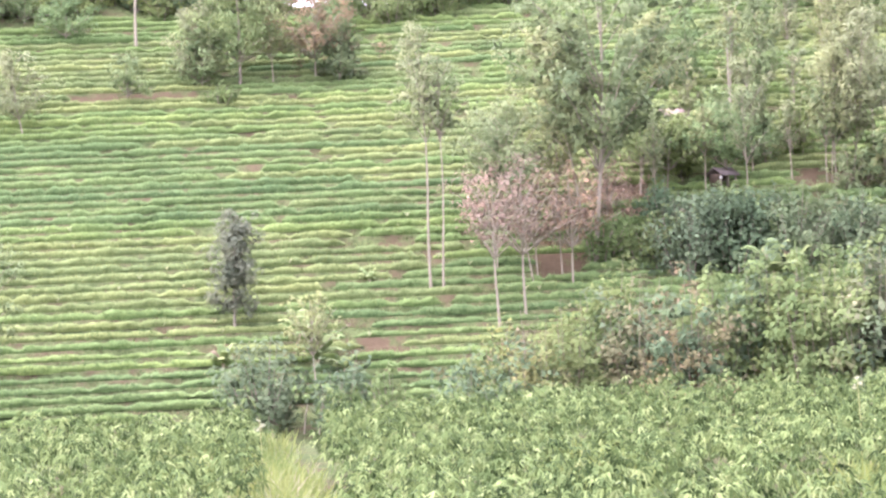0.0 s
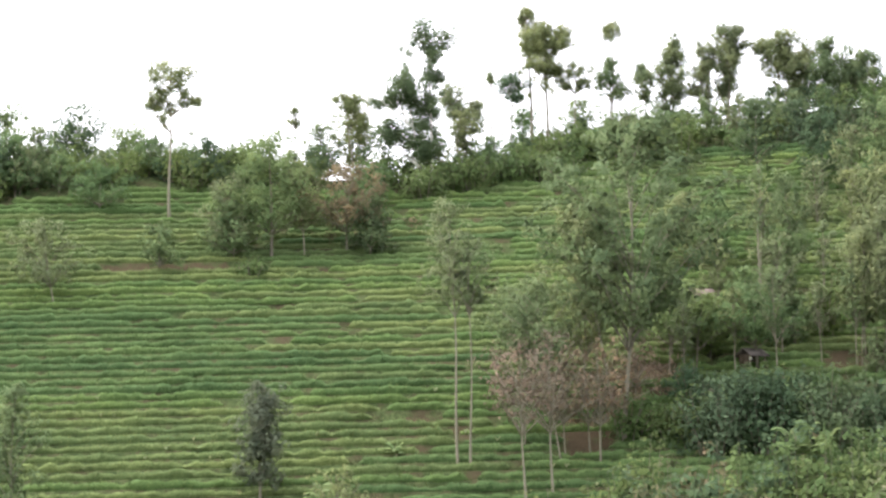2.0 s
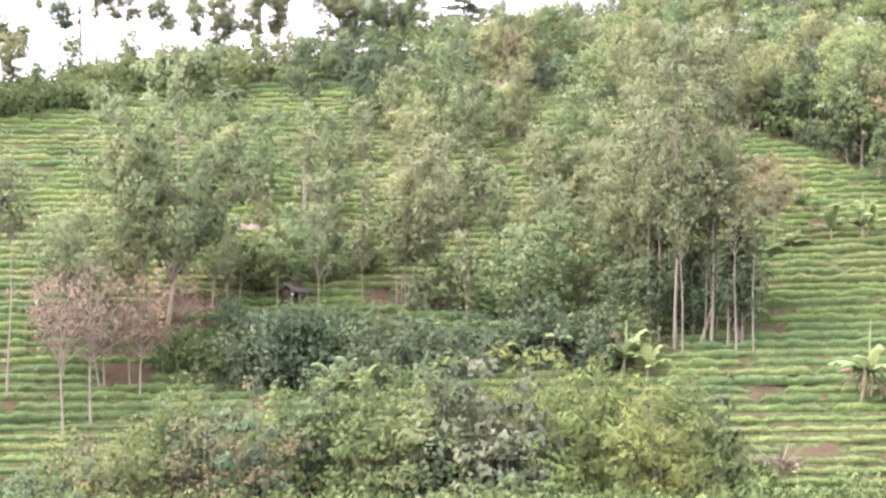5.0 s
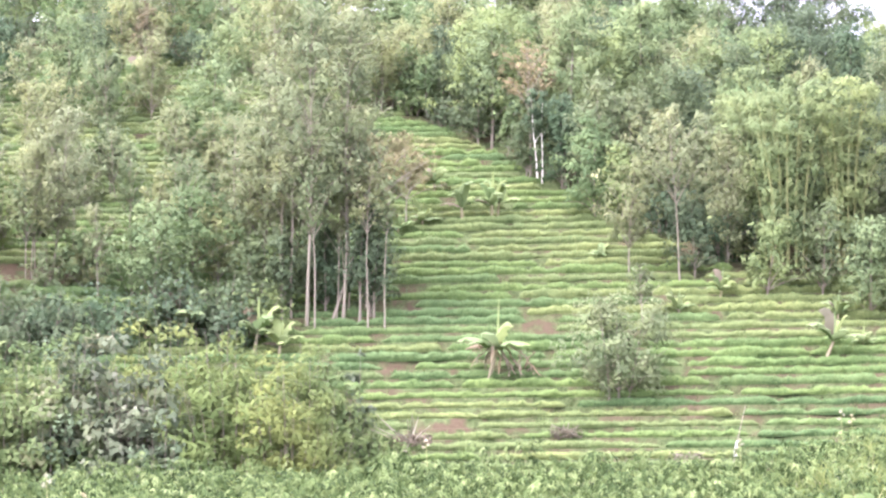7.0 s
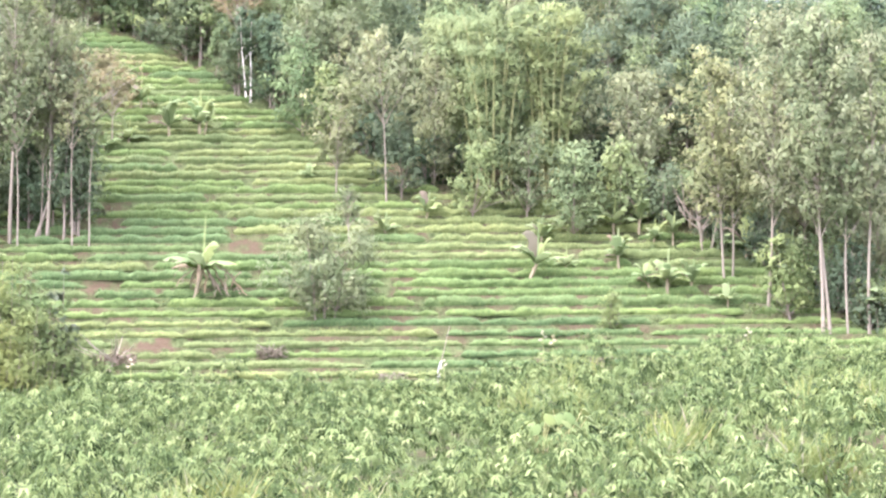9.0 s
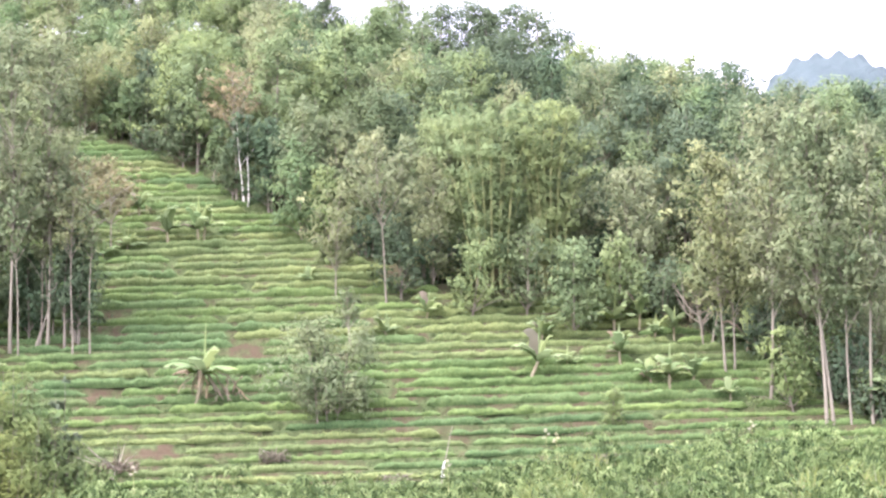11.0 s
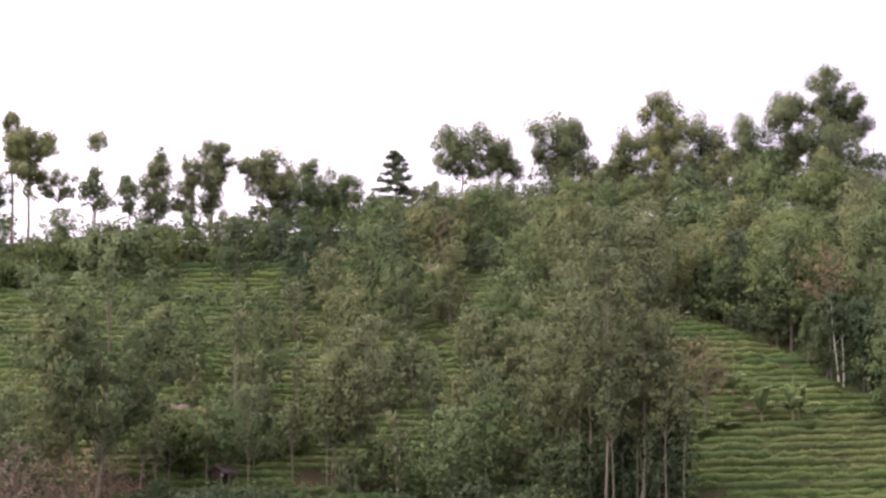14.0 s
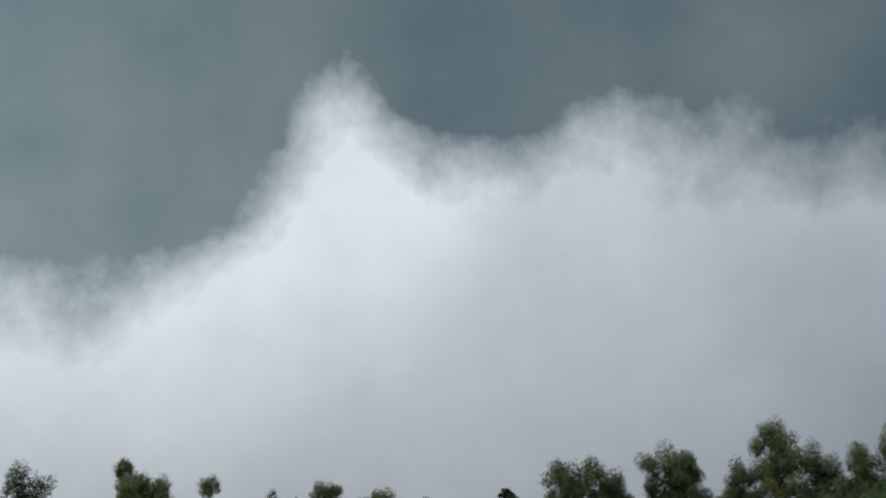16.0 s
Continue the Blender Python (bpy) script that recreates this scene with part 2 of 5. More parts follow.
def wooded(a):
    """Elevation, in degrees from the viewpoint, above which the slope is wooded."""
    return np.interp(a, [-26, -14, -10, 0, 4, 5.8, 9.5, 12, 14, 17, 20, 22.5, 24],
                     [7.2, 7.3, 8.2, 8.2, 7.2, 6.3, 4.7, 3.2, 2.3, 2.0, 1.3, 0.2, -1.0])


def ground(x, y):
    """The slope cut into terraces."""
    z = smooth_ground(x, y)
    r = np.hypot(x, y)
    a, full = fold(np.asarray(x, float), np.asarray(y, float))
    k = (z - FOOT) / RISE
    f = k - np.floor(k)
    s = np.clip((f - 0.7) / 0.3, 0, 1)
    stepped = FOOT + RISE * (np.floor(k) + s * s * (3 - 2 * s))
    w = np.clip((r - 98) / 3, 0, 1) * np.clip((ridge(a) - r) / 4, 0, 1) * np.clip((34 - full) / 4, 0, 1)
    return z + (stepped - z) * w


def contour(k, a):
    """Distance at which terrace number k runs at the bearings a (radians)."""
    r = 97 + RISE * k / SLOPE
    for _ in range(12):
        r = 97 + (RISE * k - bends(r * np.sin(a), r * np.cos(a)) * np.clip((r - 90) / 15, 0.25, 1)) / SLOPE
    return r


# ---------- mesh helpers ----------
rng = np.random.default_rng(11)


def mesh_of(name, v, f, material):
    """A mesh from arrays of places and of faces of one kind (three or four corners)."""
    v, f = np.asarray(v, np.float32), np.asarray(f, np.int32)
    me = bpy.data.meshes.new(name)
    n, k = f.shape
    me.vertices.add(len(v))
    me.vertices.foreach_set("co", v.ravel())
    me.loops.add(n * k)
    me.loops.foreach_set("vertex_index", f.ravel())
    me.polygons.add(n)
    me.polygons.foreach_set("loop_start", np.arange(0, n * k, k, dtype=np.int32))
    me.update(calc_edges=True)
    me.materials.append(material)
    return me


def part(name, v, f, material, parent, label="", smooth=False):
    me = mesh_of(name, v, f, material)
    if smooth:
        me.shade_smooth()
    ob = new(name, me)
    ob.parent = parent
    return tagged(ob, label)


def leafy(name, made, material, parent, label=""):
    """A part of many leaves, with each leaf's outward way and its clump's tone."""
    v, f, puff, tone = made
    ob = part(name, v, f, material, parent, label)
    ob.data.attributes.new("puff", "FLOAT_VECTOR", "POINT").data.foreach_set("vector", puff.astype(np.float32).ravel())
    ob.data.attributes.new("tone", "FLOAT", "POINT").data.foreach_set("value", tone.astype(np.float32))
    return ob


def thing(name, x, y, label, category, group="", z=None):
    ob = new(name)
    ob.location = (x, y, float(ground(x, y)) if z is None else z)
    return tagged(ob, label, category, group)


def joined(pieces):
    """Several (places, faces) as one."""
    v, f, n = [], [], 0
    for a, b in pieces:
        v.append(a), f.append(np.asarray(b) + n)
        n += len(a)
    return np.concatenate(v), np.concatenate(f)


def tube(points, radii, sides=7):
    p = np.asarray(points, float)
    d = np.gradient(p, axis=0)
    d /= np.linalg.norm(d, axis=1)[:, None] + 1e-9
    a = np.cross(d, (0.31, 0.95, 0.05))
    a /= np.linalg.norm(a, axis=1)[:, None] + 1e-9
    b = np.cross(d, a)
    t = np.arange(sides) * 2 * np.pi / sides
    v = p[:, None] + (a[:, None] * np.cos(t)[None, :, None] + b[:, None] * np.sin(t)[None, :, None]) * np.asarray(radii)[:, None, None]
    i, j = np.meshgrid(np.arange(len(p) - 1), np.arange(sides), indexing="ij")
    f = np.stack([i * sides + j, i * sides + (j + 1) % sides, (i + 1) * sides + (j + 1) % sides, (i + 1) * sides + j], -1).reshape(-1, 4)
    return v.reshape(-1, 3), f


def blades(base, way, side, width, bend=0.0):
    """Leaves as pointed quads from a base along a way, with their broad side."""
    mid = base + way * 0.45
    tip = base + way
    tip[:, 2] -= bend * np.linalg.norm(way, axis=1)
    v = np.stack([base, mid - side * width, tip, mid + side * width], 1)
    return v.reshape(-1, 3), np.arange(len(base) * 4).reshape(-1, 4)


def spikes(base, way, side, width):
    """Narrow leaves as single pointed faces."""
    v = np.stack([base - side * width, base + side * width, base + way], 1)
    return v.reshape(-1, 3), np.arange(len(base) * 3).reshape(-1, 3)


def unit(n, flat=1.0):
    d = rng.normal(size=(n, 3))
    d[:, 2] *= flat
    return d / (np.linalg.norm(d, axis=1)[:, None] + 1e-9)


def foliage(centres, radius, count, size, droop=0.0, flat=0.8, aspect=0.28, cap=False):
    """Leaves in loose clumps round the centres, thickest on their upper shells."""
    centres, radius = np.asarray(centres, float), np.asarray(radius, float)
    n = len(centres)
    share = np.cumsum(radius ** 2) / np.sum(radius ** 2)
    which = np.minimum(np.searchsorted(share, rng.random(count)), n - 1)
    r = radius[which][:, None]
    d = unit(count)
    ph = which * 1.7
    dent = 1 + 0.22 * np.sin(d[:, 0] * 5 + ph) * np.sin(d[:, 1] * 5 + ph * 1.3) + 0.12 * np.sin(d[:, 2] * 9 + ph)
    off = d * (rng.random(count) ** (0.2 if cap else 0.3))[:, None] * r * dent[:, None]
    off[:, 2] = np.where(off[:, 2] < 0, off[:, 2] * (0.4 if cap else 0.8), off[:, 2]) * flat
    base = centres[which] + off
    # a leaf shades by its clump, and the clump by its side of the whole crown
    heart, reach = centres.mean(0), centres.std(0) * 1.7 + radius.mean()
    puff = off / r * 0.85 + (base - heart) / reach * 0.4 + unit(count) * 0.3 + np.array((0, 0, 0.25))
    puff /= np.linalg.norm(puff, axis=1)[:, None] + 1e-9
    face = puff + unit(count) * 0.5
    face /= np.linalg.norm(face, axis=1)[:, None] + 1e-9
    way = unit(count)
    way[:, 2] -= droop
    way -= face * (way * face).sum(1)[:, None]
    way /= np.linalg.norm(way, axis=1)[:, None] + 1e-9
    side = np.cross(face, way)
    s = size * (0.6 + 0.8 * rng.random(count))
    v, f = spikes(base - way * s[:, None] * 0.5, way * s[:, None], side, (s * aspect)[:, None])
    tone = np.clip(0.5 + 0.24 * rng.normal(size=n), 0, 1)[which]
    return v, f, np.repeat(puff, 3, 0), np.repeat(tone, 3)


def profile(t, shape):
    """Half width of a crown, as a share, at a share of its height."""
    if shape == "oval":
        return np.sin(np.pi * np.clip(0.14 + 0.80 * t, 0, 1)) ** 0.7
    if shape == "helmet":
        return np.sqrt(np.clip(1 - t ** 2.6, 0.04, 1)) * (0.62 + 0.38 * t)
    if shape == "cone":
        return (1 - t) ** 0.8 * 0.95 + 0.08
    if shape == "flat":
        return np.sqrt(np.clip(1 - (2 * t - 0.7) ** 2 / 2.0, 0.05, 1))
    if shape == "dome":
        return np.sqrt(np.clip(1 - (t * 0.97) ** 2.2, 0.03, 1)) * 0.95
    return (0.78 + 0.22 * np.sin(t * 15)) * np.sqrt(np.clip(1 - t ** 5, 0.1, 1))


def tree(name, x, y, height, wide, low, lean, label, category, group, leaf, bark_kind, shape="oval", dense=180,
         size=0.26, droop=0.3, girth=0.014, flat=0.9, clump=0.13, stems=1, aspect=0.28, steep=0.8, shown=99, fill=3, cap=False):
    """Trunk, limbs that rise to the edge of the crown, and clumps of leaves along them."""
    ob = thing(name, x, y, label, category, group)
    a = math.atan2(x, y)
    across = np.array((math.cos(a), -math.sin(a), 0.0))
    depth = np.array((math.sin(a), math.cos(a), 0.0))
    wide *= 1.25
    tall = height - low
    rc = min(max(clump * 0.68 * math.sqrt(wide * tall), 0.17), 0.5)
    g = max(girth * height, 0.045)
    wood, c, q = [], [], []
    tops = []
    for s in range(stems):
        spread = (s - (stems - 1) / 2) * 0.22 * wide if stems > 1 else 0.0
        foot = np.array((0, 0, -0.25)) + across * spread * 0.35
        top = across * (lean + spread * 0.9) + np.array((rng.normal() * 0.1, rng.normal() * 0.1, (height - rc * 0.5) * (1 - 0.1 * s * rng.random())))
        t = np.linspace(0, 1, 10)[:, None]
        wob = (across * np.sin(t * 5 + x) + depth * np.cos(t * 4 + y)) * 0.009 * height * np.sin(t * np.pi)
        line = foot + (top - foot) * t + wob
        wood.append(tube(line, g * (1.1 - t[:, 0] * 0.95) + 0.25 * g * np.exp(-t[:, 0] * 14), 6))
        tops.append((foot, top, line))
        for k in range(3):
            c.append(top - np.array((0, 0, k * rc * 0.9)) + rng.normal(size=3) * 0.25 * rc)
            q.append(rc * (0.55 + 0.2 * k))
    n = int(min(max(9 + tall * 2.0 + wide * 1.6, 10), 40))
    for i in range(n):
        foot, top, line = tops[i % stems]
        t = (i + rng.random()) / n * 0.97
        az = i * 2.4 + rng.random()
        half = float(profile(np.array(t), shape)) * wide / 2
        reach = max(half * (0.45 + 0.6 * rng.random()) - rc * 0.5, 0.05)
        z = low + rc * 0.5 + (tall - rc) * t
        at = foot + (top - foot) * (z / top[2])
        tip = np.array((at[0] + math.cos(az) * reach, at[1] + math.sin(az) * reach, z))
        h = min(max(z - reach * steep - 0.2, low * 0.7), top[2] * 0.94)
        j = (h + 0.25) / (top[2] + 0.25) * 9
        st = line[int(j)] + (line[min(int(j) + 1, 9)] - line[int(j)]) * (j - int(j))
        u = np.linspace(0, 1, 4)[:, None]
        ln = st + (tip - st) * u + np.array((0, 0, 1)) * np.sin(u * np.pi) * 0.05 * tall
        if i < shown:
            wood.append(tube(ln, g * 0.36 * (1 - 0.8 * u[:, 0]) * (1.1 - 0.6 * t) + 0.008, 3))
        for u0 in np.linspace(1.0, 0.4, fill):
            p = st + (tip - st) * u0 + np.array((0, 0, 1)) * math.sin(u0 * math.pi) * 0.05 * tall
            for _ in range(2):
                c.append(p + rng.normal(size=3) * 0.75 * rc)
                q.append(rc * (0.5 + 0.75 * rng.random()))
    c, q = np.array(c), np.array(q)
    c[:, 2] = np.minimum(c[:, 2], height - q * 0.6)
    want = max(wide * tall * dense * 0.8, 300)
    count = int(min(want, 12000 if height > 12 else 7000))
    size *= 0.85 * math.sqrt(want / count)
    part("trunk", *joined(wood), bark_kind, ob, smooth=True)
    leafy("crown", foliage(c, q, count, size, droop, flat, aspect, cap), leaf, ob)
    return ob


# ---------- kinds of trees and shrubs ----------
def gum_tree(x, y, h, w, low, lean):
    return tree("gum_tree", x, y, h, w, low, lean, "slender grey-green gum tree with pale bark on the slope", "tree", "gum trees on the slope",
                leaf_gum, bark_pale, "oval", 150, 0.262, 0.8, 0.0052, flat=1.1, clump=0.115, aspect=0.2, steep=1.1)


def ridge_gum_tree(x, y, h, w, low, lean):
    return tree("gum_tree", x, y, h, w * 1.2, low, lean, "tall gum tree with clustered helmet-like crown on the ridge", "tree", "gum trees on the ridge",
                leaf_gum, bark_pale, "helmet", 230, 0.25, 0.5, 0.0085, flat=1.05, clump=0.165, aspect=0.22, stems=2, steep=1.6, fill=2, cap=True)


def big_gum_tree(x, y, h, w, low, lean):
    return tree("gum_tree", x, y, h, w, low, lean, "large old gum tree with pale trunk and heavy limbs", "tree", "gum trees on the slope",
                leaf_gum, bark_pale, "oval", 230, 0.24, 0.6, 0.0072, flat=0.85, clump=0.085, aspect=0.25, steep=1.0, fill=7)


def tuft_tree(x, y, tufts, stems, leaf=None, bark_kind=None, label="tall ridge gum with separate rounded tufts on bare stems"):
    """A tree of distinct tufts: each tuft's offset across, height, half width and half height."""
    ob = thing("gum_tree", x, y, label, "tree", "gum trees on the ridge")
    a = math.atan2(x, y)
    across, depth = np.array((math.cos(a), -math.sin(a), 0.0)), np.array((math.sin(a), math.cos(a), 0.0))
    up = np.array((0, 0, 1.0))
    high = max(q[1] for q in tufts)
    g = max(0.012 * high, 0.07)
    wood, c, q, area, lines = [], [], [], 0.0, []
    t = np.linspace(0, 1, 9)[:, None]
    for k, u in enumerate(stems):
        mine = [p for p in tufts if min(stems, key=lambda o: abs(o - p[0])) == u] or tufts
        top = max(mine, key=lambda p: p[1])
        foot, head = across * u - up * 0.3, across * top[0] + up * top[1]
        ln = foot + (head - foot) * t + (across * np.sin(t * 5 + x + k) + depth * np.cos(t * 4)) * 0.01 * high * np.sin(t * np.pi)
        wood.append(tube(ln, g * (1.1 - 0.85 * t[:, 0]), 6))
        lines.append(ln)
    for u, z, rx, rz in tufts:
        at = across * u + up * z + depth * rng.normal() * 0.4 * rx
        ln = lines[min(range(len(stems)), key=lambda o: abs(stems[o] - u))]
        i = min(range(9), key=lambda o: abs(ln[o][2] - (z - 0.5 - 0.9 * abs(u - ln[o] @ across))))
        s = np.linspace(0, 1, 4)[:, None]
        for e in (-0.5, 0.0, 0.5):
            end = at + across * e * rx + up * 0.2 * rz
            wood.append(tube(ln[i] + (end - ln[i]) * s + up * np.sin(s * np.pi) * -0.06 * rz, g * 0.4 * (1 - 0.75 * s[:, 0]) + 0.008, 4))
        for k in range(14):
            d = unit(1)[0] * (0.4 + 0.6 * rng.random())
            c.append(at + across * d[0] * rx + depth * d[1] * rx + up * d[2] * rz * 1.05)
            q.append((0.28 + 0.2 * rng.random()) * math.sqrt(rx * rz) + 0.06)
        # thin sprays hang about the limb
        for e in (0.45, 0.7):
            c.append(ln[i] + (at - ln[i]) * e + rng.normal(size=3) * 0.15)
            q.append(0.22 * math.sqrt(rx * rz) + 0.06)
        area += rx * rz * math.pi
    if len(tufts) > 3:
        low = min(p[1] for p in tufts)
        for ln in lines:
            for z in np.arange(low * 0.75, high * 0.95, 0.42):
                j = int(np.argmin(np.abs(ln[:, 2] - z)))
                c.append(np.array((*ln[j][:2], z)) + rng.normal(size=3) * (0.45, 0.45, 0.1))
                q.append(0.26 + 0.16 * rng.random())
                area += 0.22
    part("trunk", *joined(wood), bark_kind or bark_pale, ob, smooth=True)
    leafy("crown", foliage(c, q, int(max(area * 520, 260)), 0.18, 0.5, 1.1, 0.25), leaf or leaf_gum, ob)


def white_trunk_tree(x, y, h, w, low, lean):
    return tree("white_trunk_tree", x, y, h, w, low, lean, "dark-crowned tree with bare white trunk", "tree", "white-trunked trees",
                leaf_dark, bark_white, "oval", 180, 0.23, 0.2, 0.010, stems=2, shown=4)


def young_gum_tree(x, y, h, w, low, lean):
    return tree("gum_tree", x, y, h, w, low, lean, "bushy young gum tree leafy to the ground between crop rows", "tree", "",
                leaf_gum, bark_grey, "oval", 420, 0.2, 0.8, 0.009, clump=0.15, aspect=0.22, stems=3, steep=1.2, fill=4)


def thin_gum_tree(x, y, h, w, low, lean):
    return tree("gum_tree", x, y, h, w, low, lean, "bare-stemmed thin gum tree with a sparse tuft of leaves", "tree", "gum trees on the slope",
                leaf_gum, bark_pale, "oval", 120, 0.25, 0.7, 0.0056, clump=0.115, aspect=0.2, steep=1.1)


def russet_tree(x, y, h, w, low, lean):
    return tree("russet_tree", x, y, h, w * 1.5, low, lean, "thin-stemmed tree with dry russet-pink foliage among crop terraces", "tree", "russet trees",
                leaf_russet, bark_pale, "flat", 72, 0.2, 0.2, 0.009, clump=0.11, steep=1.2)


def broadleaf_tree(x, y, h, w, low, lean):
    return tree("broadleaf_tree", x, y, h, w, low, lean, "irregular mid-green broadleaf tree on the hillside", "tree", "broadleaf trees",
                leaf_green, bark_grey, "dome", 145, 0.238, 0.2, 0.012, clump=0.125, shown=8, fill=4)


def dark_tree(x, y, h, w, low, lean):
    return tree("dark_tree", x, y, h, w, low, lean, "dense dark-green broadleaf tree in the thicket", "tree", "dark trees",
                leaf_dark, bark_grey, "dome", 145, 0.238, 0.2, 0.012, clump=0.125, shown=8, fill=4)


def copper_tree(x, y, h, w, low, lean):
    return tree("copper_tree", x, y, h, w, low, lean, "spreading tree with copper-brown young leaves", "tree", "",
                leaf_copper, bark_pale, "dome", 150, 0.21, 0.1, 0.012, clump=0.11)


def golden_tree(x, y, h, w, low, lean):
    return tree("golden_tree", x, y, h, w, low, lean, "leaning tree with yellow-brown tinged foliage", "tree", "",
                leaf_gold, bark_pale, "flat", 120, 0.21, 0.2, 0.009, clump=0.11)


def column_tree(x, y, h, w, low, lean):
    return tree("column_tree", x, y, h, w * 1.2, low, lean, "column-shaped dark grey-green tree with drooping leaves", "tree", "",
                leaf_column, bark_pale, "column", 420, 0.2, 0.8, 0.012, clump=0.16)


def small_conifer(x, y, h, w, low, lean):
    return tree("small_conifer", x, y, h, w, low, lean, "small conical grey-green conifer between crop rows", "tree", "",
                leaf_green, bark_grey, "cone", 520, 0.13, 0.3, 0.02, clump=0.13, steep=0.1)


def tiered_tree(x, y, h, w, low, lean):
    ob = thing("tiered_tree", x, y, "dark conifer with open uneven tiers of branches on the ridge", "tree")
    wood, cs = [tube([(0, 0, -0.2), (0, 0, h * 0.5), (lean, 0, h)], [0.14, 0.09, 0.03])], []
    for k in range(34):
        u = 0.2 + 0.8 * (k + rng.random()) / 34
        z = h * u
        reach = w * 0.6 * (1.12 - u) ** 0.8 * (0.55 + 0.6 * rng.random())
        a = k * 2.4 + rng.random()
        e = np.array((math.cos(a) * reach, math.sin(a) * reach, z + 0.35 * reach * rng.random()))
        wood.append(tube([(0, 0, z), e * (0.5, 0.5, 1) + (0, 0, 0.08), e], [0.05, 0.035, 0.015], 5))
        cs += [e * (p, p, 1) + rng.normal(size=3) * 0.1 for p in (0.35, 0.6, 0.82, 1.0)]
    part("trunk", *joined(wood), bark_grey, ob, smooth=True)
    leafy("crown", foliage(np.array(cs), np.full(len(cs), 0.34), 7500, 0.18, 0.3, 0.4), leaf_dark, ob)


def bamboo_clump(x, y, h, w, low, lean):
    ob = thing("bamboo_clump", x, y, "tall feathery pale-green bamboo clump at the forest edge", "bamboo", "bamboo clumps")
    cs, rs = [], []
    for k in range(22):
        a, q = k * 2.4, math.sqrt((k + 0.5) / 22)
        e = np.array((math.cos(a) * q * w * 0.62 + lean, math.sin(a) * q * w * 0.62, h * (1.0 - 0.42 * q * rng.random())))
        s = e * (0.3, 0.3, 0)
        t = np.linspace(0, 1, 6)[:, None]
        ln = s + (e - s) * np.concatenate([t ** 1.9, t ** 1.9, np.sin(t * 1.6)], 1)
        part("culm", *tube(ln, 0.04 * (1.1 - t[:, 0]), 5), bark_bamboo, ob, smooth=True)
        for t0 in (0.14, 0.26, 0.38, 0.5, 0.62, 0.74, 0.85, 0.94, 1.0):
            cs.append(s + (e - s) * (t0 ** 1.9, t0 ** 1.9, math.sin(t0 * 1.6)) + rng.normal(size=3) * 0.2)
            rs.append(0.75 - 0.4 * t0)
    leafy("crown", foliage(np.array(cs), np.array(rs), 14000, 0.24, 0.7, 0.9, 0.17), leaf_bamboo, ob)


def bushy(name, x, y, h, w, low, lean, label, leaf, size, aspect, dense=120, group="shrubs in the hollow", droop=0.15, cap=True):
    """A shrub of arching plumes, leafy from the ground up."""
    ob = thing(name, x, y, label, "shrub", group)
    a = math.atan2(x, y)
    across = np.array((math.cos(a), -math.sin(a), 0.0))
    m = int(8 + w * 2.0)
    c, q, wood = [], [], []
    for k in range(m):
        az, s = k * 2.4 + rng.random(), math.sqrt((k + rng.random()) / m)
        e = np.array((math.cos(az) * s * w * 0.5, math.sin(az) * s * w * 0.5, h * (1 - 0.45 * s * s) * (0.8 + 0.18 * rng.random())))
        e[2] = h if k == 0 else e[2]
        e = e + across * lean * e[2] / h
        t = np.linspace(0, 1, 5)[:, None]
        root = e * (0.35, 0.35, 0)
        wood.append(tube(root + (0, 0, -0.2) + (e - root + (0, 0, 0.2)) * np.concatenate([t ** 1.5, t ** 1.5, t], 1), 0.05 * (1.1 - t[:, 0]), 3))
        for t0 in (0.2, 0.42, 0.62, 0.8, 0.93):
            c.append(root + (e - root) * (t0 ** 1.5, t0 ** 1.5, t0) + rng.normal(size=3) * 0.06 * w)
            q.append(min(max(0.2 * w, 0.3), 0.85) * (1.15 - 0.5 * t0) * (0.75 + 0.5 * rng.random()))
    part("trunk", *joined(wood), bark_grey, ob, smooth=True)
    size *= 1.1
    want = max(w * h * dense * 1.05, 220)
    count = int(min(want, 5200))
    leafy("crown", foliage(np.array(c), np.array(q), count, size * math.sqrt(want / count), droop, 0.85, aspect, cap), leaf, ob)
    return ob


def dark_shrub(x, y, h, w, low, lean):
    return bushy("shrub", x, y, h, w, low, lean, "dark-green leafy thicket shrub at the foot of the slope", leaf_dark, 0.21, 0.3, group="dark thicket shrubs", cap=False)


def shrub(x, y, h, w, low, lean):
    return bushy("shrub", x, y, h, w, low, lean, "tangled mid-green shrub at the foot of the terraces", leaf_shrub, 0.21, 0.3)


def ruddy_shrub(x, y, h, w, low, lean):
    return bushy("shrub", x, y, h, w, low, lean, "broad shrub with reddish-brown tinged leaves", leaf_ruddy, 0.19, 0.3)


def yellow_shrub(x, y, h, w, low, lean):
    return bushy("shrub", x, y, h, w, low, lean, "tall yellow-green shrub below the thin gums", leaf_yellow, 0.19, 0.3)


def pale_shrub(x, y, h, w, low, lean):
    return bushy("shrub", x, y, h, w, low, lean, "shrub with large pale silvery-green leaves", leaf_pale, 0.28, 0.36, 75)


def bright_shrub(x, y, h, w, low, lean):
    return bushy("shrub", x, y, h, w, low, lean, "feathery bright yellow-green bamboo-like shrub", leaf_lime, 0.22, 0.2, 190, droop=0.5)


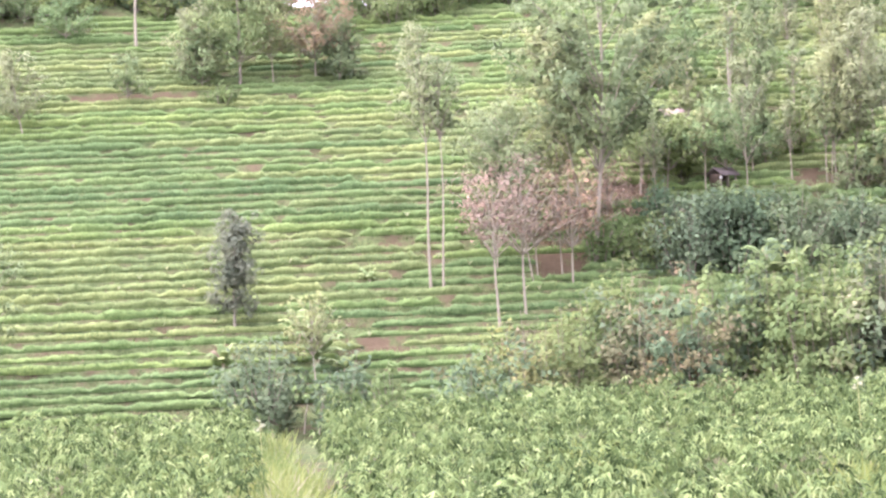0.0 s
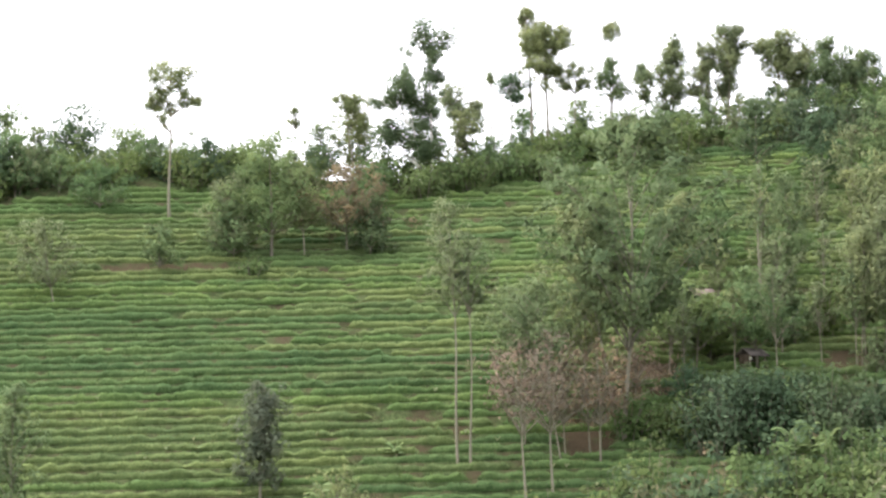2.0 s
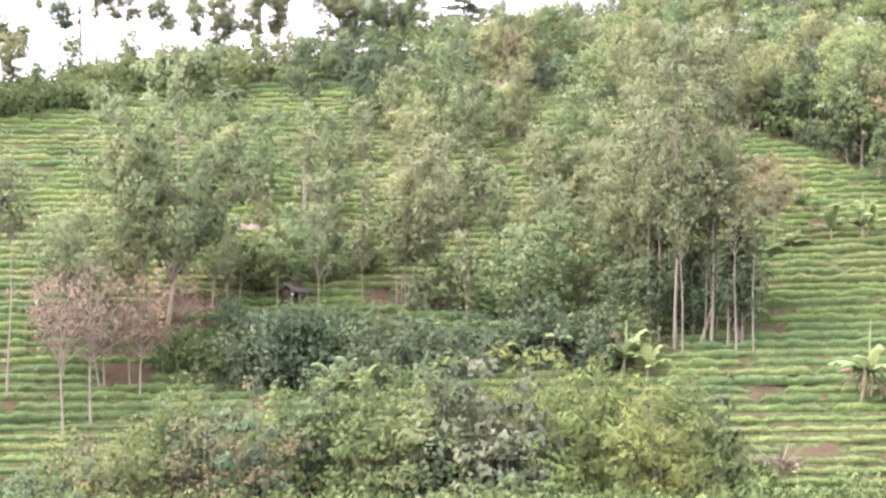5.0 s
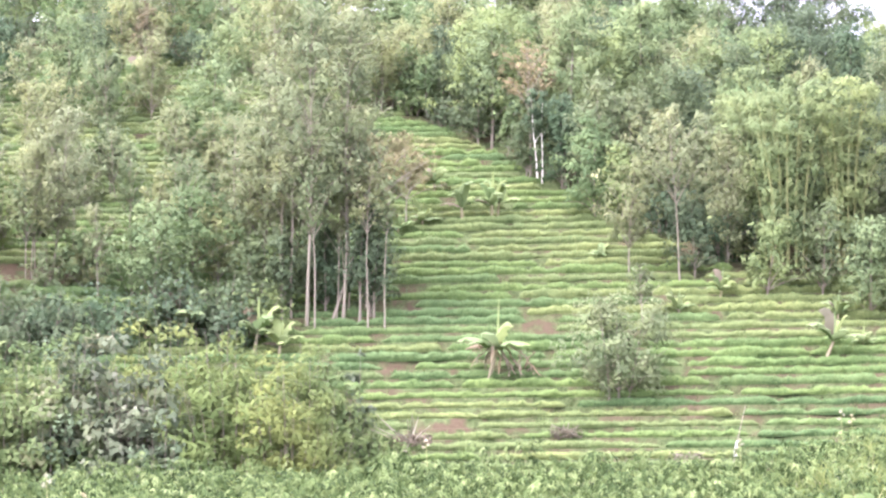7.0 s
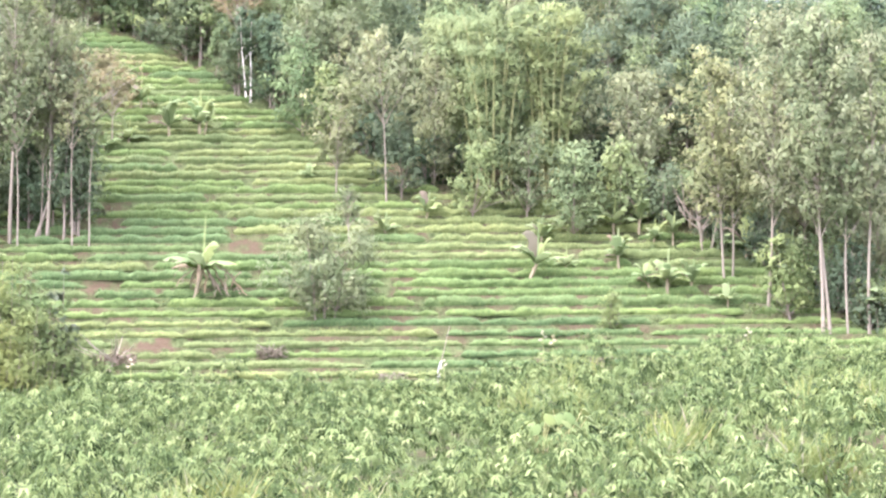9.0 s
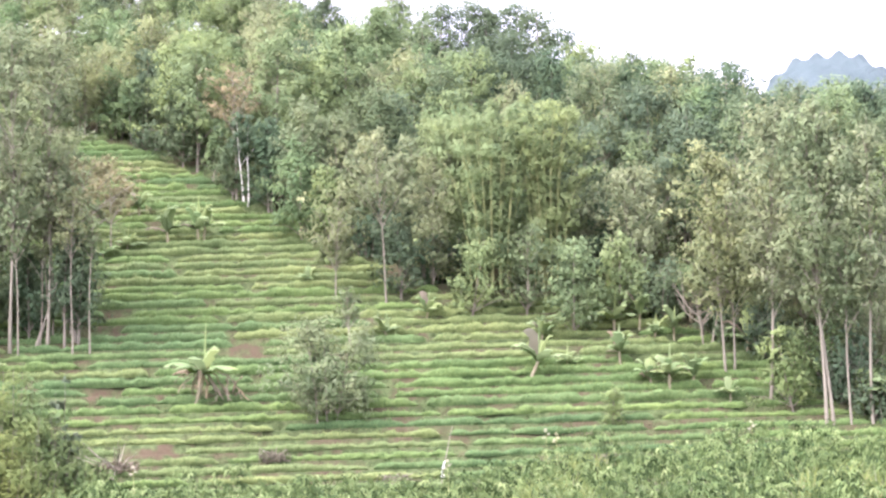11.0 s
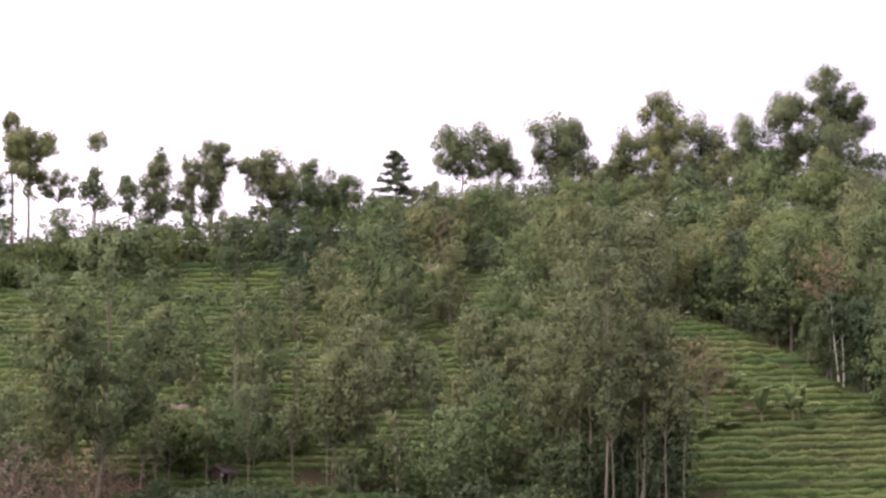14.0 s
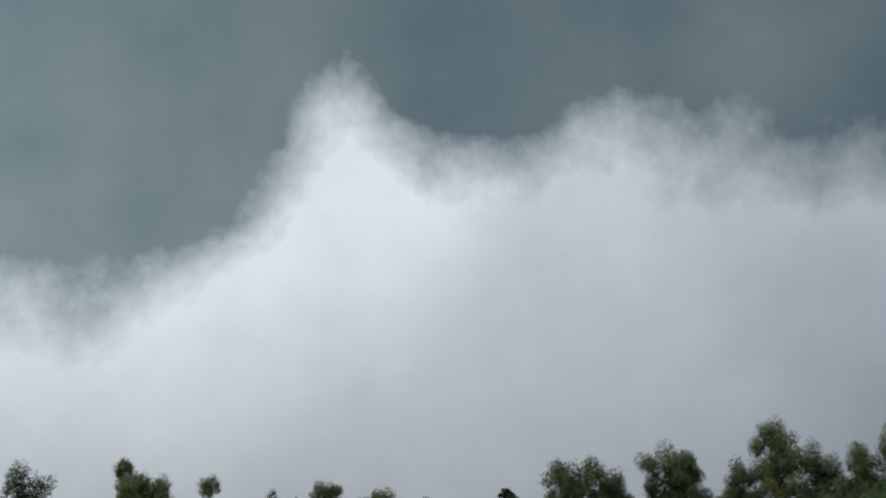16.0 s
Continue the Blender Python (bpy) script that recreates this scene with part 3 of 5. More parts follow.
def banana_plant(x, y, h, w, low, lean, dead=0):
    ob = thing("banana_plant", x, y, "banana plant with torn arching leaves on a pale stem", "banana plant", "banana plants")
    a = math.atan2(x, y)
    across = np.array((math.cos(a), -math.sin(a), 0.0))
    crown = np.array((0, 0, h * 0.36)) + across * lean * 0.6
    t = np.linspace(0, 1, 6)[:, None]
    part("stem", *tube(np.array((0, 0, -0.15)) + (crown + (0, 0, 0.15)) * t, 0.024 * h * (1.15 - 0.5 * t[:, 0]) + 0.02), bark_banana, ob, smooth=True)
    for k in range(10):
        b = k * 2.4 + rng.random()
        up = 0.4 + 1.9 * rng.random()
        out = np.array((math.cos(b), math.sin(b), 0.0))
        length = min(max(w * 0.7, h * 0.6), h * 0.75) * (0.65 + 0.5 * rng.random())
        s = np.linspace(0, 1, 12)
        if k == 0:
            line = crown + out * 0.1 * s[:, None] * length + np.array((0, 0, 1)) * (s * (h - crown[2]))[:, None]
        else:
            line = crown + out * (s * length * (0.95 - 0.2 * up))[:, None] + np.array((0, 0, 1)) * ((up * s - (0.22 + up * 0.46) * s ** 2.4) * length * 0.75)[:, None]
        side = np.cross(out, (0, 0, 1)) * (1.0 if k else 0.3)
        half = (0.125 * length * np.sin(np.pi * np.clip(s * 0.93 + 0.05, 0, 1)) ** 0.6)[:, None]
        # the wind has torn the two halves of the blade into strips that hang unevenly
        fall = np.array((0, 0, -0.8 if k else 0.0)) * half
        r1, r2 = 0.55 + 0.7 * rng.random((12, 1)), 0.55 + 0.7 * rng.random((12, 1))
        v = np.stack([line + side * half * 1.5 * r1 + fall * r1 * (0.3 + rng.random((12, 1))), line,
                      line - side * half * 1.5 * r2 + fall * r2 * (0.3 + rng.random((12, 1)))], 1).reshape(-1, 3)
        f = [(i * 3 + j, i * 3 + j + 1, i * 3 + j + 4, i * 3 + j + 3) for i in range(11) for j in range(2)]
        part("leaf", v, f, leaf_banana if k != 6 else leaf_dry, ob)
    for k in range(dead):
        b = k * 2.4
        out = np.array((math.cos(b), math.sin(b), 0.0))
        s = np.linspace(0, 1, 7)
        reach, fall = h * (0.15 + 0.35 * rng.random()), crown[2] * (0.5 + 0.42 * rng.random())
        line = crown * (1, 1, 1.35 - 0.4 * rng.random()) + out * (s ** 0.7 * reach)[:, None] - np.array((0, 0, 1)) * (s ** 1.3 * fall)[:, None] + rng.normal(size=(7, 3)) * 0.05
        if k % 2:
            heap = across * h * (0.2 + 0.45 * rng.random()) + np.array((0, 0, h * (0.1 + 0.25 * rng.random())))
            line = heap + out * (s * 0.3 * h)[:, None] - np.array((0, 0, 1)) * (s ** 2 * 0.3 * h)[:, None] + rng.normal(size=(7, 3)) * 0.05
        line[:, 2] = np.maximum(line[:, 2], 0.06)
        side = (np.cross(out, (0, 0, 1)) + unit(1)[0] * 0.5) * 0.0095 * h * (0.3 + np.sin(s * np.pi) + 0.4 * rng.random(7))[:, None]
        v = np.stack([line + side, line - side], 1).reshape(-1, 3)
        part("dead_leaf", v, [(i * 2, i * 2 + 1, i * 2 + 3, i * 2 + 2) for i in range(6)], leaf_dry, ob, "dry brown hanging leaf")
    return ob


# bare earth: bearings from and to, elevations from and to, as seen from the viewpoint
BARE = [(11.8, 15.4, -0.12, 0.28), (5.4, 7.2, -1.4, -0.95), (4.7, 5.6, 0.15, 0.5), (8.2, 9.2, 1.1, 1.5), (-23.0, -19.2, 5.38, 5.62)]
BARE += [(-13.0, -8.4, 1.9, 2.6), (-16.0, -14.6, -1.2, -0.65), (-18.7, -18.1, 2.9, 3.7), (-15.4, -14.3, 1.2, 1.7), (-11.6, -10.0, 0.5, 1.5), (-10.0, -8.3, 2.4, 3.2)]
BARE += [(-5.0, -1.9, 2.5, 3.05), (5.0, 5.8, 1.6, 2.4), (3.0, 4.5, 6.5, 7.0), (5.2, 6.4, 6.4, 6.6), (-23.0, -20.3, 7.08, 7.3), (-17.7, -17.2, 4.3, 4.9), (-17.3, -16.8, 4.8, 5.4)]


def bare(x, y, z, soft=0.2):
    a, e = np.degrees(np.arctan2(x, y)), np.degrees(np.arctan2(z, np.hypot(x, y)))
    b = np.zeros_like(a)
    for a0, a1, e0, e1 in BARE:
        b = np.maximum(b, np.clip(np.minimum.reduce([(a - a0) / 0.9, (a1 - a) / 0.9, (e - e0) / soft, (e1 - e) / soft]) + 0.5, 0, 1))
    return b


# ---------- the ground: one sheet from the field to the horizon ----------
def land():
    r = np.concatenate([np.arange(0.4, 58, 2.0), np.arange(58, 97, 1.0), np.arange(178, 260, 6), [300, 400, 600, 900, 1500, 2600]])
    a = np.concatenate([np.arange(-180, -34, 4.0), np.arange(-34, 34, 0.4), np.arange(34, 180, 4.0)])
    # on the slope the sheet follows the contours, so that the terraces' edges run true
    k = np.arange(0.25, 70, 0.25)
    inner, outer = r[r < 97], r[r >= 178]
    lines = np.stack([contour(np.full(len(a), q), np.radians(a)) for q in k])
    rr = np.concatenate([np.repeat(inner[:, None], len(a), 1), lines, np.repeat(outer[:, None], len(a), 1)])
    aa = np.repeat(np.radians(a)[None], len(rr), 0)
    x, y = rr * np.sin(aa), rr * np.cos(aa)
    v = np.stack([x, y, ground(x, y)], -1).reshape(-1, 3)
    n, m = rr.shape
    i, j = np.meshgrid(np.arange(n - 1), np.arange(m), indexing="ij")
    f = np.stack([i * m + j, (i + 1) * m + j, (i + 1) * m + (j + 1) % m, i * m + (j + 1) % m], -1).reshape(-1, 4)[:, ::-1]
    c = np.arange(m // 2 - 1)
    f = np.concatenate([f, np.stack([c, m - 1 - c, m - 2 - c, c + 1], -1)])
    me = mesh_of("ground", v, f, mat_ground)
    att = me.attributes.new("bare", "FLOAT", "POINT")
    att.data.foreach_set("value", (bare(v[:, 0], v[:, 1], v[:, 2]) * (np.hypot(v[:, 0], v[:, 1]) > 90)).astype(np.float32))
    me.shade_smooth()
    tagged(new("ground", me), "grassy earth hillside cut into narrow terraces", "ground", kind="structure")


land()


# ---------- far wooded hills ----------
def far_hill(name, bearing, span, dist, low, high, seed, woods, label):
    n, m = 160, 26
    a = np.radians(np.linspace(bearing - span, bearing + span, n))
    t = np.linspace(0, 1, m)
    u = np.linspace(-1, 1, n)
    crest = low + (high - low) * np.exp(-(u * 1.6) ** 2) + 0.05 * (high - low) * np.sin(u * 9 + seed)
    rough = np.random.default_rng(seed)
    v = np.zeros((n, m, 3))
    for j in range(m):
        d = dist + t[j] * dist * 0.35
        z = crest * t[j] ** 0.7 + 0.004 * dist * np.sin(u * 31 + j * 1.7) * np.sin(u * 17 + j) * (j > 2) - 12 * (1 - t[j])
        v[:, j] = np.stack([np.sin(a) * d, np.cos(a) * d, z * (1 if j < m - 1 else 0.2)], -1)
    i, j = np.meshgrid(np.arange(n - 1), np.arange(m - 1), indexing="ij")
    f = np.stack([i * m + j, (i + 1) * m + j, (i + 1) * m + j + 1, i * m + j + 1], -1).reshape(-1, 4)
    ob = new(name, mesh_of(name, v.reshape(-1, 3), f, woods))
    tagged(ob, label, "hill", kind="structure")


# woods of the far hills, with the distance haze mixed into both colours
def haze_tinted_woods(name, dark, pale):
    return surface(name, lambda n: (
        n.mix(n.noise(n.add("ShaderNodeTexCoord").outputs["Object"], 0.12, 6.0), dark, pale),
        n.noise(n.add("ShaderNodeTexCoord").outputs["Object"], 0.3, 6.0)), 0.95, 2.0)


far_hill("backdrop_hill", 23.6, 4.2, 520, 78, 104, 3, haze_tinted_woods("haze_tinted_woods", (0.036, 0.056, 0.056), (0.075, 0.10, 0.10)), "distant wooded hill beyond the ridge, blue-green from painted haze")
# a paler pair of colours paints thicker haze on this farther hill
far_hill("backdrop_hill", -13.0, 5.0, 700, 90, 125, 5, haze_tinted_woods("pale_haze_tinted_woods", (0.11, 0.14, 0.145), (0.17, 0.20, 0.205)), "distant wooded hill beyond the ridge, paled by painted haze")


# ---------- trees on the slope ----------

column_tree(-34.3, 99.6, 5.7, 2.1, 1.0, 0.1)
gum_tree(-43.1, 91.6, 7.4, 2.6, 1.9, 0.3)
thin_gum_tree(-26.3, 105.1, 13.1, 3.2, 8.4, -0.1)
thin_gum_tree(-25.7, 105.1, 11.4, 2.7, 7.9, 0.3)
russet_tree(-22.4, 102.1, 7.6, 2.7, 4.7, -0.1)
russet_tree(-21.4, 103.4, 7.9, 3.1, 4.3, -0.0)
russet_tree(-19.8, 107.0, 6.3, 3.2, 2.8, -0.1)
russet_tree(-20.4, 107.7, 5.3, 2.7, 2.4, -0.1)
russet_tree(-21.6, 107.5, 4.8, 2.4, 2.4, 0.0)
gum_tree(-21.7, 107.0, 8.7, 4.1, 4.9, -1.2)
big_gum_tree(-19.1, 109.5, 16.4, 9.0, 6.0, 1.0)
gum_tree(-19.3, 109.4, 11.8, 3.6, 6.0, -1.9)
broadleaf_tree(-17.9, 116.9, 4.7, 4.1, 1.9, 0.2)
broadleaf_tree(-16.6, 117.2, 4.2, 3.2, 1.6, 0.4)
broadleaf_tree(-46.1, 129.8, 4.2, 4.4, 0.7, 0.1)
dark_tree(-38.3, 132.3, 4.1, 2.7, 0.7, 0.4)
broadleaf_tree(-49.5, 126.1, 3.3, 2.8, 0.7, 0.1)
gum_tree(-53.6, 120.3, 5.1, 4.1, 1.3, -0.7)
shrub(-44.2, 127.3, 1.5, 2.3, 0.4, 0.3)
broadleaf_tree(-67.1, 143.1, 7.0, 5.1, 0.4, -0.1)
dark_tree(-62.9, 145.0, 6.3, 5.5, 0.3, 0.1)
broadleaf_tree(-59.1, 145.4, 4.4, 4.7, 0.2, -0.1)
broadleaf_tree(-63.6, 139.2, 3.4, 4.9, 0.2, 0.4)
dark_tree(-52.2, 141.7, 3.4, 3.5, 0.4, 0.1)
broadleaf_tree(-56.8, 134.5, 3.4, 4.7, 0.7, 0.2)
ridge_gum_tree(-46.1, 148.0, 4.3, 2.7, 1.3, 0.1)
ridge_gum_tree(-44.4, 149.6, 6.2, 2.7, 1.4, 0.2)
ridge_gum_tree(-36.5, 148.6, 4.4, 2.3, 1.9, 0.5)
broadleaf_tree(-34.0, 146.1, 3.4, 1.9, 1.1, 0.1)
broadleaf_tree(-42.3, 139.7, 3.5, 4.0, 0.5, 2.7)
# skyline gums, each with the tufts that make its outline
tuft_tree(-32.2, 154.5, [(-0.7, 10.4, 0.72, 0.87), (0.6, 9.5, 1.60, 1.01), (-0.5, 8.4, 0.86, 1.01), (0.6, 8.3, 1.60, 1.01), (1.9, 8.5, 0.72, 1.01), (0.1, 7.0, 1.60, 0.73), (1.3, 6.5, 0.72, 0.43)], [-0.5, 0.5])
tuft_tree(-27.7, 158.4, [(0.2, 8.6, 0.86, 0.87)], [0.0])
tuft_tree(-27.9, 158.3, [(0.2, 6.3, 0.58, 0.58), (0.1, 5.4, 1.02, 0.73), (0.2, 4.4, 1.31, 0.73)], [0.0])
tuft_tree(-30.1, 156.4, [(0.3, 6.2, 1.02, 0.58), (-0.6, 5.4, 0.58, 0.58), (0.7, 5.3, 0.72, 0.58)], [0.0])
tuft_tree(-25.7, 160.1, [(0.2, 5.5, 0.72, 0.73), (0.1, 4.5, 1.02, 0.87), (0.0, 3.6, 0.72, 0.58)], [0.0])
tuft_tree(-23.9, 161.6, [(0.3, 6.9, 0.72, 0.73), (0.3, 5.7, 1.17, 0.87), (-0.0, 4.3, 1.31, 1.01), (-0.1, 3.1, 1.45, 1.01)], [0.0])
tuft_tree(-20.8, 163.6, [(0.9, 6.9, 1.17, 0.73), (1.6, 6.1, 0.86, 1.01), (-0.7, 5.2, 1.02, 1.30), (0.6, 5.1, 1.31, 1.30), (-1.0, 3.9, 1.02, 0.73), (1.0, 3.8, 1.17, 1.01), (-1.8, 2.7, 0.72, 0.73), (0.0, 2.7, 1.31, 0.58)], [-0.7, 0.7])
tuft_tree(-16.0, 164.9, [(-0.2, 5.8, 1.45, 0.73), (-1.2, 5.1, 1.17, 1.01), (1.0, 4.7, 1.31, 1.17), (-0.5, 3.9, 1.60, 1.01), (0.8, 3.1, 1.45, 1.30), (0.4, 1.8, 1.17, 1.01)], [-0.7, 0.7])
tuft_tree(-13.4, 165.5, [(0.5, 4.8, 0.86, 1.01), (0.2, 3.5, 1.31, 1.17), (-0.1, 2.1, 1.74, 1.45)], [0.0])
tuft_tree(-11.6, 165.9, [(0.4, 3.8, 1.45, 1.01), (1.5, 3.1, 1.17, 1.01), (-0.1, 2.5, 1.45, 1.17), (1.1, 1.7, 1.45, 1.17), (-0.7, 1.0, 1.17, 1.01)], [0.0])
tuft_tree(-33.9, 153.0, [(0.1, 5.9, 1.31, 0.87), (0.5, 4.9, 0.86, 0.29)], [0.0], leaf_dark, bark_grey, "tree with one dense dark flattened crown on the ridge")
tuft_tree(-35.0, 152.0, [(0.0, 6.6, 0.44, 0.43)], [0.0], leaf_gum, bark_grey, "very thin pole-like tree with a small leafy tuft")
tuft_tree(-37.9, 144.9, [(0.5, 10.2, 1.45, 1.59), (0.6, 7.8, 0.72, 0.87), (-1.1, 6.7, 1.60, 1.30), (-2.5, 6.0, 1.02, 0.73), (0.1, 5.5, 1.02, 0.87), (-2.5, 4.2, 1.17, 1.01), (-0.4, 3.6, 2.46, 1.45)], [-0.3, 0.3], leaf_dark, bark_white, "tall dark-tufted tree with bare white twin trunks")
tuft_tree(-36.9, 150.3, [(-0.5, 5.8, 1.02, 1.01), (0.5, 4.0, 1.45, 1.17), (1.1, 4.7, 0.72, 0.73)], [0.0])
tuft_tree(-43.6, 147.5, [(-0.6, 5.6, 0.72, 0.58), (0.1, 4.6, 0.86, 1.45)], [0.0])
tuft_tree(-47.6, 146.7, [(0.1, 4.9, 0.44, 0.29), (0.0, 4.1, 0.44, 0.43)], [0.0], leaf_gum, bark_grey, "very thin pole-like tree with a small leafy tuft")
tuft_tree(-52.2, 134.9, [(0.2, 8.8, 1.74, 0.73), (-0.6, 7.7, 0.86, 0.58), (1.4, 7.6, 0.86, 0.58), (-1.0, 7.1, 0.58, 0.29)], [0.0], leaf_gum, bark_pale, "tall lone gum with flat open crown on a bare pale stem")
tuft_tree(-0.6, 169.2, [(-1.2, 6.3, 2.18, 1.75), (-2.2, 4.8, 1.17, 1.17), (-0.2, 4.7, 1.45, 1.45), (1.5, 5.8, 1.45, 1.17), (2.1, 4.7, 1.45, 1.17)], [-1.4, 1.4])
tuft_tree(5.3, 170.8, [(0.2, 6.6, 2.18, 1.59), (1.7, 6.3, 0.72, 1.59), (-0.5, 4.8, 1.60, 1.30), (1.0, 4.1, 1.89, 1.30), (2.7, 3.4, 1.17, 1.17), (-0.1, 3.1, 1.89, 1.17)], [0.0])
tuft_tree(10.4, 171.8, [(0.3, 4.5, 1.31, 1.45), (0.0, 2.8, 1.60, 1.45)], [0.0])
tuft_tree(13.3, 171.8, [(0.1, 7.7, 1.74, 1.30), (0.9, 6.1, 1.74, 1.30), (-0.6, 5.3, 1.31, 1.30), (0.2, 3.8, 2.46, 1.30), (0.3, 2.2, 2.46, 1.45)], [0.0])
tuft_tree(16.5, 171.7, [(0.0, 5.3, 1.89, 1.45), (0.8, 3.7, 1.60, 1.59), (0.1, 2.2, 1.89, 1.30)], [0.0])
tuft_tree(19.7, 171.6, [(0.3, 5.1, 1.89, 1.45), (-0.4, 3.3, 1.60, 1.45), (0.6, 3.1, 1.89, 1.59)], [0.0])
tuft_tree(22.6, 171.5, [(0.4, 7.7, 1.60, 1.17), (0.4, 6.1, 1.89, 1.45), (-0.1, 4.4, 1.89, 1.45), (1.4, 4.1, 1.31, 1.30)], [0.0])
tuft_tree(25.3, 170.0, [(0.3, 9.6, 1.45, 1.30), (0.4, 7.9, 1.89, 1.30), (2.0, 7.9, 1.45, 1.30), (0.1, 5.9, 2.18, 1.59), (2.5, 6.5, 1.31, 1.59), (0.9, 4.2, 2.46, 1.75)], [0.0])
tiered_tree(-6.8, 167.9, 6.0, 4.2, 1.3, 0.3)
dark_tree(28.7, 165.5, 5.0, 5.4, 0.4, 0.0)
broadleaf_tree(-17.3, 158.1, 3.3, 3.0, 0.2, 0.0)
dark_tree(-14.4, 156.3, 3.4, 3.1, 0.2, -0.2)
dark_tree(-5.7, 157.9, 3.4, 5.5, 0.2, 0.1)
dark_tree(0.8, 150.0, 3.3, 3.0, 1.3, -0.1)
copper_tree(-3.2, 155.0, 3.4, 3.1, 0.3, -0.1)
broadleaf_tree(-33.8, 156.4, 4.7, 3.6, 1.7, 0.0)
broadleaf_tree(-30.1, 158.2, 4.6, 4.0, 1.0, 0.0)
# middle slope
thin_gum_tree(-14.2, 127.6, 7.7, 1.6, 3.9, 0.1)
broadleaf_tree(-13.1, 128.4, 3.7, 1.8, 0.5, 0.3)
thin_gum_tree(-10.3, 119.0, 4.6, 1.8, 2.3, 0.2)
gum_tree(-8.2, 118.3, 7.7, 3.5, 3.0, 0.4)
gum_tree(-7.2, 119.6, 9.1, 3.9, 2.6, 0.7)
gum_tree(-4.3, 130.0, 4.7, 3.5, 2.0, -0.1)
broadleaf_tree(-8.0, 143.0, 3.4, 2.8, 0.7, -0.5)
broadleaf_tree(-1.7, 112.8, 6.7, 5.3, 2.2, -0.3)
broadleaf_tree(-5.5, 118.0, 3.3, 3.8, 0.7, 0.0)
broadleaf_tree(1.1, 133.9, 6.8, 5.6, 1.3, 0.5)
gum_tree(-0.9, 127.2, 4.1, 4.1, 0.9, 0.4)
gum_tree(3.7, 118.5, 12.3, 4.4, 3.2, 0.5)
gum_tree(5.1, 118.5, 10.9, 4.4, 3.5, 0.1)
gum_tree(5.7, 114.3, 16.3, 4.7, 5.9, 0.6)
gum_tree(7.5, 114.4, 16.1, 4.3, 6.1, 0.6)
dark_tree(8.3, 114.0, 6.1, 2.1, 1.9, 0.4)
dark_tree(9.0, 114.1, 5.9, 2.3, 1.4, 0.5)
golden_tree(7.0, 114.9, 9.4, 4.8, 6.4, 3.1)
gum_tree(12.1, 144.7, 5.4, 5.4, 1.4, 0.2)
broadleaf_tree(14.6, 144.5, 3.3, 4.0, 0.4, -1.0)
broadleaf_tree(-5.2, 143.3, 3.4, 2.8, 1.1, -0.7)
thin_gum_tree(3.7, 118.6, 8.1, 2.9, 4.0, 0.3)
thin_gum_tree(4.6, 121.3, 6.9, 3.0, 2.6, 0.2)
thin_gum_tree(4.8, 118.4, 6.7, 2.9, 3.8, 1.4)
thin_gum_tree(7.2, 114.8, 7.0, 2.6, 4.2, 0.4)
dark_tree(6.3, 117.3, 3.9, 4.4, 0.3, 0.1)
dark_tree(3.1, 116.4, 3.7, 3.5, 0.4, 0.0)
# forest on the flank
broadleaf_tree(18.8, 135.5, 3.7, 2.4, 1.0, 0.4)
white_trunk_tree(20.1, 130.6, 5.6, 2.5, 3.0, -0.0)
golden_tree(19.7, 131.6, 8.1, 3.6, 5.1, -0.1)
dark_tree(17.9, 140.1, 4.6, 3.5, 0.3, -0.4)
dark_tree(21.3, 130.0, 5.6, 2.9, 0.5, -0.0)
dark_tree(19.4, 131.7, 4.1, 3.3, 0.5, 0.8)
gum_tree(22.5, 126.7, 7.4, 3.0, 1.6, 0.2)
gum_tree(22.3, 115.5, 6.4, 3.5, 2.3, 0.2)
gum_tree(24.7, 114.1, 9.3, 3.9, 5.5, -0.3)
gum_tree(27.5, 115.5, 7.4, 3.1, 0.8, 0.3)
gum_tree(25.4, 126.7, 5.8, 3.5, 1.0, -0.2)
bamboo_clump(30.3, 114.2, 10.3, 6.0, 0.7, -0.2)
bamboo_clump(33.2, 113.8, 9.8, 4.6, 0.6, 0.4)
bamboo_clump(29.7, 120.0, 7.4, 3.4, 0.6, -0.1)
broadleaf_tree(28.4, 111.2, 4.2, 3.7, 0.5, 0.8)
gum_tree(31.1, 110.6, 5.0, 2.4, 0.8, 0.2)
broadleaf_tree(32.7, 107.9, 5.1, 3.6, 0.4, 0.3)
broadleaf_tree(35.4, 108.5, 4.8, 3.4, 0.5, 0.2)
dark_tree(25.6, 114.7, 4.1, 2.9, 0.6, -0.2)
dark_tree(28.5, 128.7, 6.6, 4.6, 0.7, -0.1)
broadleaf_tree(18.3, 137.9, 8.0, 4.5, 2.4, -0.2)
broadleaf_tree(22.6, 134.8, 9.4, 5.8, 1.7, 0.2)
broadleaf_tree(27.4, 135.9, 9.0, 5.1, 1.0, -0.1)
broadleaf_tree(30.6, 133.1, 7.2, 5.1, 1.3, 0.2)
broadleaf_tree(34.4, 132.9, 7.5, 5.1, 1.0, 0.2)
gum_tree(35.2, 127.4, 7.1, 2.9, 1.6, 0.2)
dark_tree(36.0, 147.7, 6.9, 3.6, 0.3, 0.3)
dark_tree(39.3, 146.8, 6.4, 4.9, 0.3, -0.1)
dark_tree(41.8, 144.1, 6.4, 5.2, 0.3, 0.1)
dark_tree(43.3, 142.6, 5.4, 2.8, 0.3, 0.1)
broadleaf_tree(32.8, 151.5, 5.7, 4.2, 0.3, 0.0)
dark_tree(29.7, 157.2, 5.5, 5.1, 0.3, 0.2)
dark_tree(45.0, 138.9, 3.9, 4.0, 0.2, 0.2)
